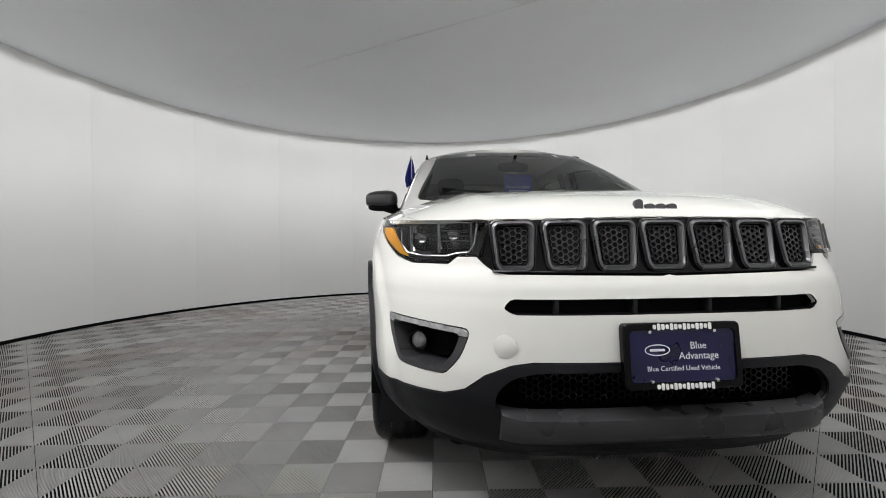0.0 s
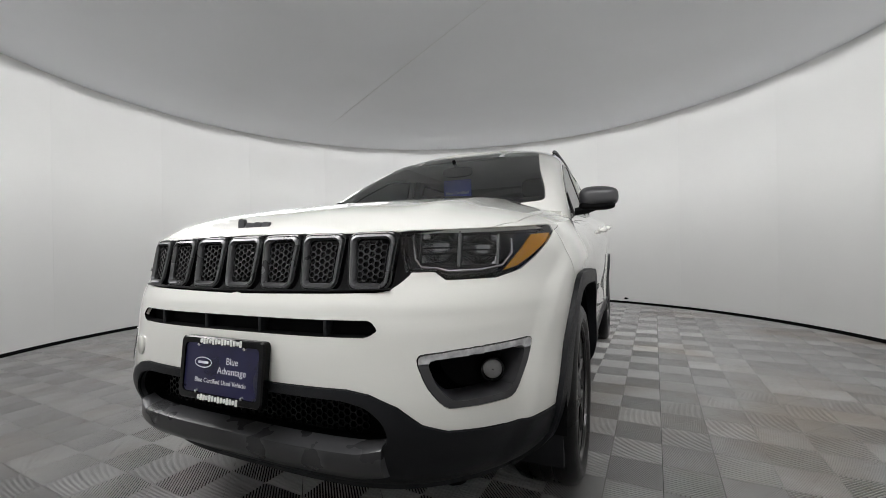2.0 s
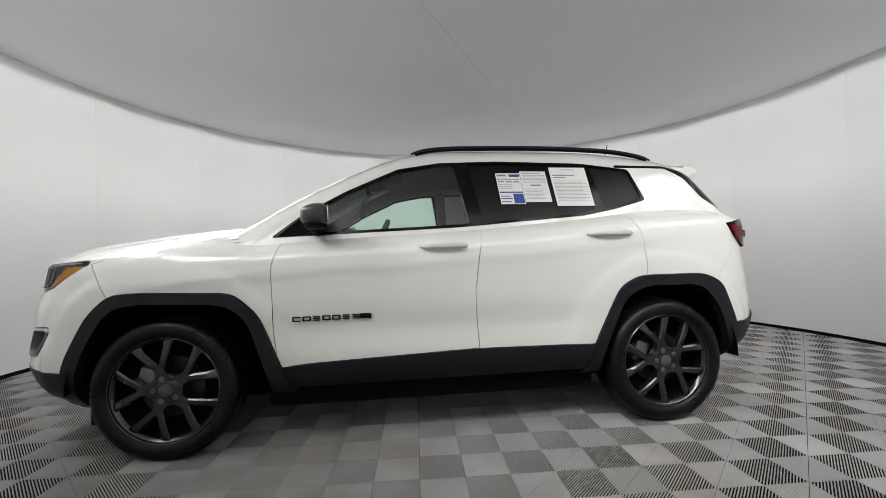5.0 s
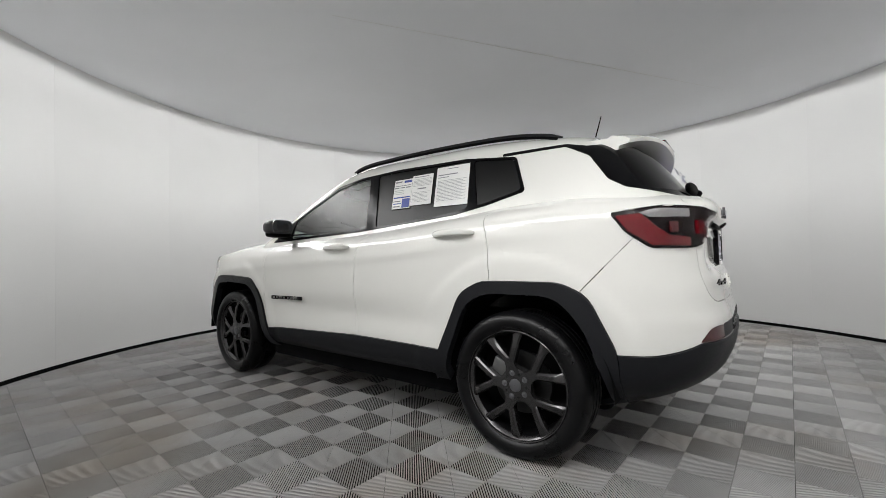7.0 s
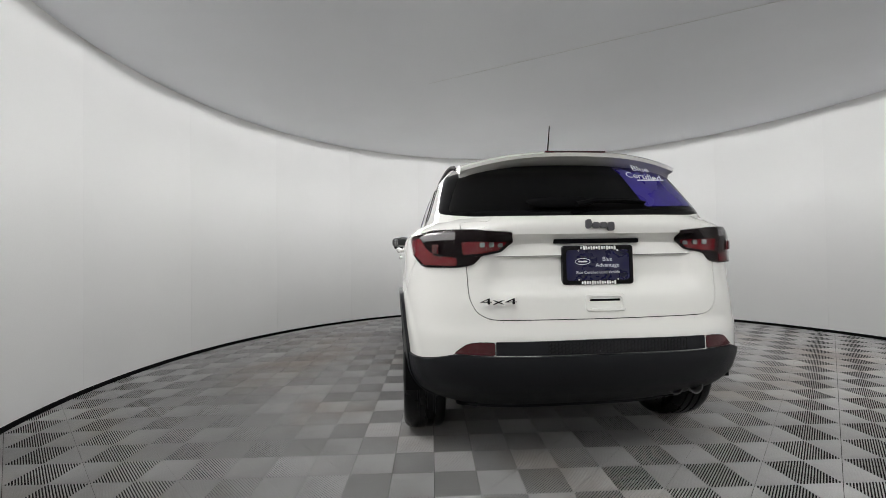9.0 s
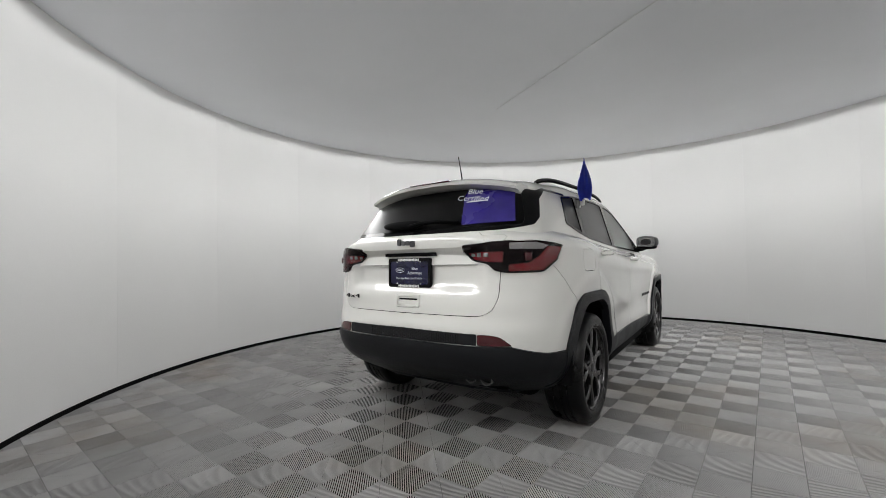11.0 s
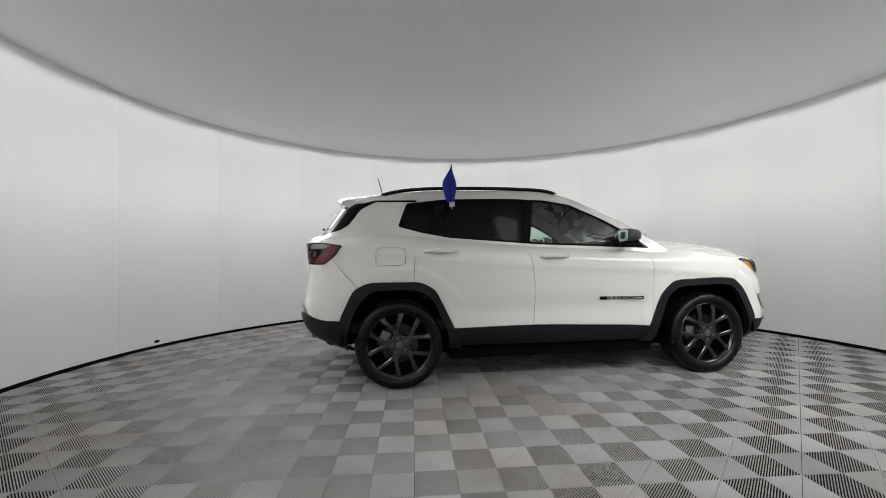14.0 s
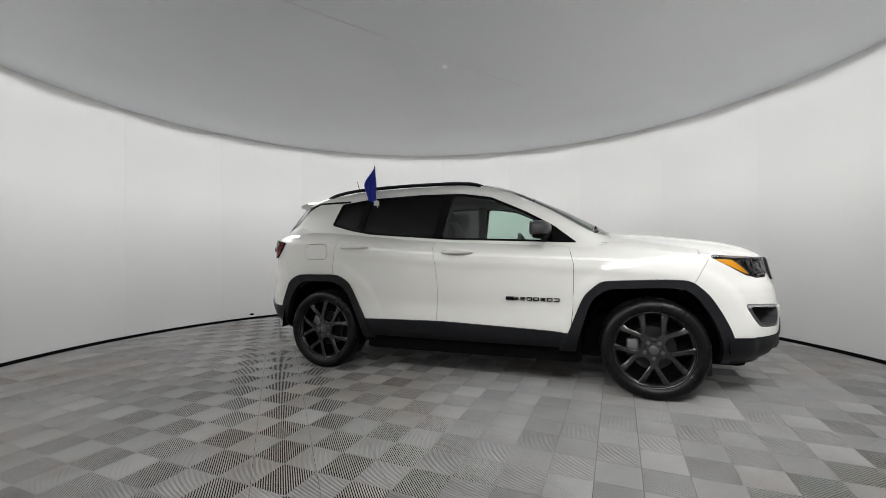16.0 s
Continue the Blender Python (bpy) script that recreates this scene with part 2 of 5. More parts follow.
def rounded(w, h, r, n=5, cx=0.0, cy=0.0):
    """Outline of a rounded rectangle."""
    pts = []
    for sx, sy, a0 in ((1, 1, 0), (-1, 1, 90), (-1, -1, 180), (1, -1, 270)):
        for k in range(n + 1):
            a = radians(a0 + 90 * k / n)
            pts.append((cx + sx * (w / 2 - r) + r * math.cos(a), cy + sy * (h / 2 - r) + r * math.sin(a)))
    return pts


def smooth_path(points, per=6):
    """A Catmull-Rom curve through some points."""
    pts = [Vector(p) for p in points]
    out = []
    for i in range(len(pts) - 1):
        p0, p1, p2, p3 = pts[max(i - 1, 0)], pts[i], pts[i + 1], pts[min(i + 2, len(pts) - 1)]
        for k in range(per):
            t = k / per
            out.append(0.5 * (2 * p1 + (p2 - p0) * t + (2 * p0 - 5 * p1 + 4 * p2 - p3) * t * t + (3 * p1 - p0 - 3 * p2 + p3) * t ** 3))
    return out + [pts[-1]]


def table(x, rows):
    """Smooth interpolation (monotone cubic) in a short table of (x, value)."""
    if x <= rows[0][0]:
        return rows[0][1]
    if x >= rows[-1][0]:
        return rows[-1][1]
    n = len(rows)
    d = [(rows[i + 1][1] - rows[i][1]) / (rows[i + 1][0] - rows[i][0]) for i in range(n - 1)]
    m = [d[0]] + [0.0 if d[i - 1] * d[i] <= 0 else 2 * d[i - 1] * d[i] / (d[i - 1] + d[i]) for i in range(1, n - 1)] + [d[-1]]
    for i in range(n - 1):
        if x <= rows[i + 1][0]:
            h = rows[i + 1][0] - rows[i][0]
            t = (x - rows[i][0]) / h
            return (2 * t**3 - 3 * t**2 + 1) * rows[i][1] + (t**3 - 2 * t**2 + t) * h * m[i] + (-2 * t**3 + 3 * t**2) * rows[i + 1][1] + (t**3 - t**2) * h * m[i + 1]
    return rows[-1][1]

# ---- the booth: wall, skirting, ceiling ----
wall = thing("wall_round", "round white booth wall of smooth curved panels", "wall", (CX, CY, 0), kind="structure")
PANELS = 20


def wall_panel(step, gap):
    bm = bmesh.new()
    n = 8
    grid = []
    for k in range(n + 1):
        a = gap + (step - 2 * gap) * k / n
        grid.append([bm.verts.new((r * math.cos(a), r * math.sin(a), z)) for r, z in ((WALL_R, 0.034), (WALL_R, WALL_H + 0.03), (WALL_R + 0.05, WALL_H + 0.03), (WALL_R + 0.05, 0.034))])
    for p, q in zip(grid, grid[1:]):
        for k in range(4):
            bm.faces.new([p[k], p[(k + 1) % 4], q[(k + 1) % 4], q[k]])
    bm.faces.new(grid[0])
    bm.faces.new(list(reversed(grid[-1])))
    bmesh.ops.recalc_face_normals(bm, faces=bm.faces)
    return bm


step = 2 * math.pi / PANELS
first_panel = part("wall_panel", wall_panel(step, 0.00008), WALLCLOTH, wall)
for k in range(1, PANELS):
    ob = new("wall_panel", first_panel.data)
    ob.parent = wall
    ob.rotation_euler = (0, 0, step * k)
bm = bmesh.new()
lathe(bm, [(0.0, WALL_R + 0.055), (WALL_H + 0.06, WALL_R + 0.055), (WALL_H + 0.06, WALL_R + 0.09), (0.0, WALL_R + 0.09)], (0, 0, 0), "z", 96)
part("wall_backing", bm, WALLCLOTH, wall)

bm = bmesh.new()
lathe(bm, [(-0.015, WALL_R - 0.006), (0.030, WALL_R - 0.006), (0.035, WALL_R + 0.002), (0.035, WALL_R + 0.05), (-0.015, WALL_R + 0.05)], (CX, CY, 0), "z", 128)
tagged(part("baseboard", bm, BLACK), "black skirting strip along the foot of the round wall", "baseboard", kind="structure")

bm = bmesh.new()
lathe(bm, [(WALL_H + 0.012, 0.002), (WALL_H + 0.010, 1.2), (WALL_H + 0.004, 2.6), (WALL_H, WALL_R - 0.001), (WALL_H + 0.028, WALL_R - 0.001), (WALL_H + 0.05, 2.6), (WALL_H + 0.05, 0.002)], (CX, CY, 0), "z", 128)
tagged(part("ceiling", bm, CEILCLOTH), "pale grey stretched cloth ceiling of the booth", "ceiling", kind="structure")
hole_at = radians(65.8)
hole_x, hole_y = CX + (WALL_R - 0.002) * math.cos(hole_at), CY + (WALL_R - 0.002) * math.sin(hole_at)
hole = thing("wall_outlet", "small dark oval cable outlet low in the white wall", "cable outlet", (hole_x, hole_y, 0.075))
hole.rotation_euler = (0, 0, hole_at + math.pi / 2)
bm = bmesh.new()
rings = [[bm.verts.new((a * math.cos(radians(15 * k)), d, b * math.sin(radians(15 * k)))) for k in range(24)] for a, b, d in ((0.034, 0.016, -0.002), (0.033, 0.015, 0.003), (0.028, 0.011, 0.003), (0.026, 0.010, -0.001))]
for p, q in zip(rings, rings[1:]):
    for k in range(24):
        bm.faces.new([p[k], p[(k + 1) % 24], q[(k + 1) % 24], q[k]])
bm.faces.new(rings[-1])
bmesh.ops.recalc_face_normals(bm, faces=bm.faces)
part("rim", bm, BLACK, hole)
SEAM = radians(-32)
bm = bmesh.new()
tube(bm, [(CX + d * math.cos(SEAM), CY + d * math.sin(SEAM), WALL_H + 0.0085 - 0.0025 * abs(d) / 2.6) for d in (1.4, 0.6, 0.0, -1.2, -2.4, 0.02 - WALL_R)], lambda t: 0.0012 + 0.0022 * t, 6)
tagged(part("ceiling_seam", bm, WALLCLOTH), "thin white seam in the ceiling cloth", "trim", kind="structure")

# ---- the floor: interlocking ribbed tiles ----
CELL, TURN = 0.2, radians(-3.35)
PHASE = (0.0412, -0.0405)
PARITY = 0
floor = thing("floor", "grey interlocking floor tiles with ribs in a chequered pattern", "floor", (0, 0, 0), kind="structure")
floor.rotation_euler = (0, 0, TURN)
bm = bmesh.new()
lathe(bm, [(-0.030, 0.002), (-0.030, WALL_R + 0.1), (-0.06, WALL_R + 0.1), (-0.06, 0.002)], (CX, CY, 0), "z", 96)
tagged(part("ground", bm, UNDER), "dark base under the floor tiles", "ground", kind="structure")


def clip_strip(size, c, half, sign):
    """The part of the strip |x + sign*y - c| <= half*sqrt(2) that lies in the square 0..size."""
    pts = [(0, 0), (size, 0), (size, size), (0, size)]
    for s, lim in ((1, c + half * math.sqrt(2)), (-1, -(c - half * math.sqrt(2)))):
        out = []
        for p, q in zip(pts, pts[1:] + pts[:1]):
            fp, fq = s * (p[0] + sign * p[1]) - lim, s * (q[0] + sign * q[1]) - lim
            if fp <= 0:
                out.append(p)
            if fp * fq < 0:
                t = fp / (fp - fq)
                out.append((p[0] + t * (q[0] - p[0]), p[1] + t * (q[1] - p[1])))
        pts = out
        if len(pts) < 3:
            return []
    return pts


def rib_tile():
    """A 2 x 2 cell tile: in every cell ribs run along one diagonal, with a bar across them."""
    verts, faces = [], []

    def prism(pts, top, low):
        n, b = len(pts), len(verts)
        verts.extend((x, y, top) for x, y in pts)
        verts.extend((x, y, low) for x, y in pts)
        faces.append(tuple(range(b, b + n)))
        faces.extend((b + k, b + n + k, b + n + (k + 1) % n, b + (k + 1) % n) for k in range(n))

    def strip(inner, outer):
        """A rib with sloping shoulders: a flat crest, then a wider body."""
        n, b = len(inner), len(verts)
        for ring, z in ((inner, 0.0), (outer, -0.0010), (outer, -0.0055)):
            verts.extend((x, y, z) for x, y in ring)
        faces.append(tuple(range(b, b + n)))
        for r in (0, n):
            faces.extend((b + r + k, b + r + n + k, b + r + n + (k + 1) % n, b + r + (k + 1) % n) for k in range(n))

    ribs, gap = 27, 0.0010
    size = CELL - 2 * gap

    def halves(pts, sign):
        """Cuts a rib in two along the cell's other diagonal, with a narrow seam between."""
        mid = 0 if sign == 1 else size
        for s in (1, -1):
            out = []
            for p, q in zip(pts, pts[1:] + pts[:1]):
                fp, fq = (s * (v[0] - sign * v[1] - mid) - 0.0014 for v in (p, q))
                if fp >= 0:
                    out.append(p)
                if fp * fq < 0:
                    t = fp / (fp - fq)
                    out.append((p[0] + t * (q[0] - p[0]), p[1] + t * (q[1] - p[1])))
            if len(out) >= 3:
                yield out

    for i in range(2):
        for j in range(2):
            sign = 1 if (i + j) % 2 else -1
            lo, hi = (0, 2 * size) if sign == 1 else (-size, size)
            pitch = (hi - lo) / ribs
            ox, oy = (i - 1) * CELL + gap, (j - 1) * CELL + gap
            for k in range(ribs):
                c = lo + pitch * (k + 0.5)
                wide = clip_strip(size, c, pitch / math.sqrt(2) * 0.215, sign)
                slim = clip_strip(size, c, pitch / math.sqrt(2) * 0.12, sign)
                if len(slim) < 3:
                    continue
                for p, q in zip(halves(slim, sign), halves(wide, sign)):
                    p, q = ([(x + ox, y + oy) for x, y in r] for r in (p, q))
                    if len(p) == len(q):
                        strip(p, q)
                    else:
                        prism(q, -0.0005, -0.0055)
    me = bpy.data.meshes.new("floor_tile")
    me.from_pydata(verts, [], faces)
    bm = bmesh.new()
    bm.from_mesh(me)
    bmesh.ops.recalc_face_normals(bm, faces=bm.faces)
    bm.to_mesh(me)
    bm.free()
    me.materials.append(TILE)
    return me

# ---- the car: measures (x to its left, y to its tail, z up) ----
AXLE, HUB_Z, TYRE_R = 1.318, 0.342, 0.345
# half width, nose and tail by height
HALF_W = [(0.26, 0.78), (0.32, 0.842), (0.37, 0.876), (0.46, 0.893), (0.60, 0.897), (0.75, 0.905), (0.90, 0.907), (1.02, 0.902), (1.15, 0.885), (1.25, 0.84)]
NOSE_Y = [(0.26, -2.08), (0.32, -2.145), (0.38, -2.165), (0.46, -2.188), (0.60, -2.190), (0.70, -2.185), (0.77, -2.165), (0.84, -2.140), (0.90, -2.128), (0.97, -2.112), (1.05, -2.06)]
TAIL_Y = [(0.26, 1.80), (0.34, 1.975), (0.40, 2.065), (0.46, 2.115), (0.56, 2.146), (0.66, 2.142), (0.72, 2.127), (0.80, 2.117), (0.90, 2.098), (1.00, 2.092), (1.10, 2.098), (1.16, 2.105), (1.19, 2.09), (1.26, 2.00)]
NOSE_N = [(0.30, 3.4), (0.50, 3.4), (0.65, 3.12), (0.80, 3.05), (1.0, 3.0)]
# the shoulder: height of the lower body's rim along the car
RIM_Z = [(-2.2, 0.955), (-2.0, 0.962), (-1.66, 0.985), (-1.3, 1.02), (-0.95, 1.05), (-0.5, 1.075), (0.2, 1.105), (0.9, 1.160), (1.3, 1.20), (1.6, 1.21), (2.1, 1.20)]
HOOD_Z = [(-2.12, 0.958), (-2.08, 1.002), (-2.0, 1.038), (-1.8, 1.080), (-1.5, 1.122), (-1.2, 1.155), (-1.0, 1.174), (-0.8, 1.188)]
# greenhouse by height
CAB_W = [(1.00, 0.835), (1.12, 0.790), (1.25, 0.748), (1.434, 0.688), (1.50, 0.665), (1.555, 0.628), (1.595, 0.565)]
CAB_FRONT = [(1.00, -1.36), (1.125, -1.14), (1.236, -0.945), (1.346, -0.745), (1.472, -0.485), (1.545, -0.32), (1.595, -0.18)]
CAB_TAIL = [(1.00, 2.08), (1.12, 2.05), (1.23, 1.985), (1.36, 1.890), (1.48, 1.80), (1.56, 1.745), (1.595, 1.70)]
ROOF_Z = [(-0.25, 1.603), (-0.1, 1.622), (0.1, 1.640), (0.4, 1.650), (0.9, 1.645), (1.3, 1.620), (1.6, 1.585), (1.75, 1.562)]


def corner(t, n):
    """A superellipse's quarter: (across, along) from the centre line to the side."""
    return math.sin(t) ** (2 / n), math.cos(t) ** (2 / n)


def outline(hw, front, tail, lf, lr, nf, nr, cols):
    """Half a plan outline from the nose's middle round the side to the tail's middle."""
    a, b, c = cols
    pts = []
    for k in range(a):
        across, along = corner(0.5 * math.pi * (k / a) ** 1.0, nf)
        pts.append((hw * across, front + lf - lf * along))
    for k in range(b):
        pts.append((hw, front + lf + (tail - lr - front - lf) * k / b))
    for k in range(c + 1):
        across, along = corner(0.5 * math.pi * (1 - k / c), nr)
        pts.append((hw * across, tail - lr + lr * along))
    return pts


def smooth(v, a, b):
    t = max(0.0, min(1.0, (v - a) / (b - a)))
    return t * t * (3 - 2 * t)


def bow(y):
    """Slight barrel shape of the side in plan."""
    return -0.012 * (y / 1.4) ** 2


def lower_body():
    """Half shell below the shoulder with the bonnet on it; returns a bmesh."""
    bm = bmesh.new()
    cols, rows = (44, 96, 44), 46
    n = sum(cols) + 1
    grid = []
    for r in range(rows + 1):
        v = r / rows
        line = []
        for k in range(n):
            rim = 1.0
            for _ in range(3):
                z = 0.245 + (rim - 0.245) * v
                x, y = outlines_at(z, cols)[k]
                rim = table(y, RIM_Z)
            z = 0.245 + (rim - 0.245) * v
            x, y = outlines_at(z, cols)[k]
            roll = max(0.0, 1 - (rim - z) / 0.11)
            side = max(0.0, min(1.0, (abs(x) - 0.3) / 0.4))
            cabin = max(0.0, min(1.0, (y + 1.35) / 0.5))
            x -= (0.030 + 0.075 * cabin) * roll ** 2.2 * side * smooth(y, -2.0, -1.5)
            x += bow(y) * side
            if y > 1.9:
                y -= 0.036 * smooth(abs(x), 0.54, 0.42) * smooth(z, 0.84, 0.93) * smooth(z, 1.112, 1.088)
            # a pressed crease under the shoulder and a shallow hollow over the sill
            x += 0.006 * math.exp(-((z - (rim - 0.16)) / 0.03) ** 2) * smooth(abs(y), 1.6, 1.2)
            x -= 0.010 * math.exp(-((z - 0.60) / 0.09) ** 2) * max(0.0, 1 - (abs(y) / 0.95) ** 4)
            # flared panels round the wheel arches, with a crease at their rim
            for hub, reach, lift in ((-AXLE, 0.600, 0.013), (AXLE, 0.585, 0.007)):
                x += lift * smooth(math.hypot(y - hub, z - 0.36), reach + 0.022, reach - 0.004) * smooth(x, 0.55, 0.75) * smooth(rim - z, 0.06, 0.16)
            # the front bumper's upper band stands proud of the face below the lamps
            if y < -1.4:
                y -= 0.006 * smooth(z, 0.735, 0.750) * smooth(z, 0.835, 0.775) * smooth(y, -1.5, -1.75)
            line.append(bm.verts.new((x, y, z)))
        grid.append(line)
    for a, b in zip(grid, grid[1:]):
        for k in range(n - 1):
            bm.faces.new([a[k], a[k + 1], b[k + 1], b[k]])
    # bonnet cap between the rim and the centre line
    rim = grid[-1]
    last = max(k for k in range(n) if rim[k].co.y < -0.78)
    s_rows = [1 - (j / 22) for j in range(0, 23)]
    prev = rim[: last + 1]
    for s in s_rows[1:]:
        line = []
        for k in range(last + 1):
            c = rim[k].co
            top = table(c.y, HOOD_Z)
            z = c.z + (top - c.z) * (1 - s ** 3.2)
            x = s * c.x
            # two raised folds along the bonnet
            z += 0.010 * math.exp(-((x - 0.50) / 0.05) ** 2) * max(0.0, min(1.0, (c.y + 2.02) / 0.2))
            line.append(bm.verts.new((x, c.y, z)))
        for k in range(last):
            bm.faces.new([prev[k], prev[k + 1], line[k + 1], line[k]])
        prev = line
    bmesh.ops.remove_doubles(bm, verts=bm.verts, dist=0.0004)
    bmesh.ops.recalc_face_normals(bm, faces=bm.faces)
    if sum(f.normal.x * f.calc_area() for f in bm.faces) < 0:
        bmesh.ops.reverse_faces(bm, faces=bm.faces)
    return bm


@functools.lru_cache(maxsize=None)
def outlines_cached(z, cols):
    return outline(table(z, HALF_W), table(z, NOSE_Y), table(z, TAIL_Y), 0.84, 0.78, table(z, NOSE_N), 3.6, cols)


def outlines_at(z, cols):
    return outlines_cached(round(z, 4), cols)


def greenhouse():
    """Half shell of cabin and roof; returns a bmesh."""
    bm = bmesh.new()
    cols, rows = (26, 70, 26), 30
    n = sum(cols) + 1
    grid = []
    for r in range(rows + 1):
        z = 1.00 + 0.595 * r / rows
        pts = outline(table(z, CAB_W), table(z, CAB_FRONT), table(z, CAB_TAIL), 0.40, 0.34, 2.9, 3.0, cols)
        line = []
        for x, y in pts:
            rear = max(0.0, (y - 0.2) / 1.6)
            x *= 1 - 0.042 * rear ** 2
            line.append(bm.verts.new((x, y, z - 0.055 * smooth(y, 0.9, 1.75) * smooth(z, 1.42, 1.58))))
        grid.append(line)
    for a, b in zip(grid, grid[1:]):
        for k in range(n - 1):
            bm.faces.new([a[k], a[k + 1], b[k + 1], b[k]])
    prev = grid[-1]
    for j in range(1, 19):
        s = 1 - j / 18
        line = []
        for k in range(n):
            c = grid[-1][k].co
            top = table(c.y, ROOF_Z)
            line.append(bm.verts.new((s * c.x, c.y, c.z + (top - c.z) * (1 - s ** 2.6))))
        for k in range(n - 1):
            bm.faces.new([prev[k], prev[k + 1], line[k + 1], line[k]])
        prev = line
    bmesh.ops.remove_doubles(bm, verts=bm.verts, dist=0.0004)
    bmesh.ops.recalc_face_normals(bm, faces=bm.faces)
    if sum(f.normal.x * f.calc_area() for f in bm.faces) < 0:
        bmesh.ops.reverse_faces(bm, faces=bm.faces)
    return bm


# ---- cutting a shell along drawn outlines ----
SIDE = (Vector((0, 1, 0)), Vector((0, 0, 1)))
FRONT = (Vector((1, 0, 0)), Vector((0, 0, 1)))
TOP = (Vector((1, 0, 0)), Vector((0, 1, 0)))
FRONT_CORNER = (Vector((0.8, 0.6, 0)), Vector((0, 0, 1)))
REAR_CORNER = (Vector((0.75, -0.66, 0)).normalized(), Vector((0, 0, 1)))


def inside(p, poly):
    x, y = p
    hit = False
    for (x1, y1), (x2, y2) in zip(poly, poly[1:] + poly[:1]):
        if (y1 > y) != (y2 > y) and x < (x2 - x1) * (y - y1) / (y2 - y1) + x1:
            hit = not hit
    return hit


def imprint(bm, view, poly, where):
    """Cuts the faces that where() admits along the outline, seen along the view."""
    A, B = view
    D = A.cross(B)
    for (a1, b1), (a2, b2) in zip(poly, poly[1:] + poly[:1]):
        length = math.hypot(a2 - a1, b2 - b1)
        if length < 1e-6:
            continue
        lo_a, hi_a, lo_b, hi_b = min(a1, a2) - 0.004, max(a1, a2) + 0.004, min(b1, b2) - 0.004, max(b1, b2) + 0.004
        faces = []
        for f in bm.faces:
            pa = [v.co.dot(A) for v in f.verts]
            if max(pa) < lo_a or min(pa) > hi_a:
                continue
            pb = [v.co.dot(B) for v in f.verts]
            if max(pb) < lo_b or min(pb) > hi_b or not where(f):
                continue
            faces.append(f)
        if not faces:
            continue
        e = A * ((a2 - a1) / length) + B * ((b2 - b1) / length)
        geom = list({v for f in faces for v in f.verts} | {x for f in faces for x in f.edges} | set(faces))
        bmesh.ops.bisect_plane(bm, geom=geom, dist=0.0003, plane_co=A * a1 + B * b1, plane_no=e.cross(D))


def region(bm, view, poly, where):
    A, B = view
    out = []
    for f in bm.faces:
        if where(f):
            c = f.calc_center_median()
            if inside((c.dot(A), c.dot(B)), poly):
                out.append(f)
    return out


def soft(poly, per=5, closed=True):
    """Rounds a drawn outline into a smooth closed curve."""
    n = len(poly)
    out = []
    for i in range(n):
        p0, p1, p2, p3 = (Vector((*poly[(i + k) % n], 0)) for k in (-1, 0, 1, 2))
        for k in range(per):
            t = k / per
            q = 0.5 * (2 * p1 + (p2 - p0) * t + (2 * p0 - 5 * p1 + 4 * p2 - p3) * t * t + (3 * p1 - p0 - 3 * p2 + p3) * t ** 3)
            out.append((q.x, q.y))
    return out


def blunt(poly, r=0.02, n=3):
    """Rounds the corners of an outline with straight sides."""
    out = []
    m = len(poly)
    for i in range(m):
        p, a, b = Vector(poly[i]), Vector(poly[i - 1]), Vector(poly[(i + 1) % m])
        da, db = (a - p), (b - p)
        ra, rb = min(r, da.length * 0.45), min(r, db.length * 0.45)
        s, e = p + da.normalized() * ra, p + db.normalized() * rb
        for k in range(n + 1):
            t = k / n
            q = s * (1 - t) ** 2 + p * 2 * t * (1 - t) + e * t * t
            out.append((q.x, q.y))
    return out


def on_side(f):
    return f.normal.x > 0.35


def anywhere(f):
    return True


def facing_front(f):
    return f.normal.y < -0.15


def facing_rear(f):
    return f.normal.y > 0.15


def take(bm, faces):
    """Lifts faces out of a shell into a bmesh of their own."""
    idx = {}
    out = bmesh.new()
    for f in faces:
        for v in f.verts:
            if v not in idx:
                idx[v] = out.verts.new(v.co)
        try:
            out.faces.new([idx[v] for v in f.verts])
        except ValueError:
            pass
    bmesh.ops.delete(bm, geom=list(faces), context="FACES")
    out.normal_update()
    return out


def flange(bm, gap=0.0018, depth=0.014, offset=0.0, keep_mid=True):
    """Pulls a panel's rim in by the gap and folds it inward, so that it has an edge and a joint."""
    bm.normal_update()
    if offset:
        for v in bm.verts:
            v.co += v.normal * offset
    edges = [e for e in bm.edges if e.is_boundary and not (keep_mid and all(abs(v.co.x) < 0.002 for v in e.verts))]
    verts = {v for e in edges for v in e.verts}
    move = {}
    for v in verts:
        d = Vector()
        for e in v.link_edges:
            if e.is_boundary and e in edges:
                f = e.link_faces[0]
                t = (e.verts[1].co - e.verts[0].co).normalized()
                inn = f.normal.cross(t)
                if inn.dot(f.calc_center_median() - e.verts[0].co) < 0:
                    inn = -inn
                d += inn
        if d.length > 1e-6:
            d.normalize()
        if keep_mid and abs(v.co.x) < 0.002:
            d.x = 0
        move[v] = d * gap
    for v, d in move.items():
        v.co += d
    normals = {v: v.normal.copy() for v in verts}
    res = bmesh.ops.extrude_edge_only(bm, edges=edges)
    fresh = [g for g in res["geom"] if isinstance(g, bmesh.types.BMVert)]
    for v in fresh:
        near = min((w for e in v.link_edges for w in (e.other_vert(v),) if w in normals), key=lambda w: (w.co - v.co).length, default=None)
        if near is not None:
            v.co -= normals[near] * depth
    return bm


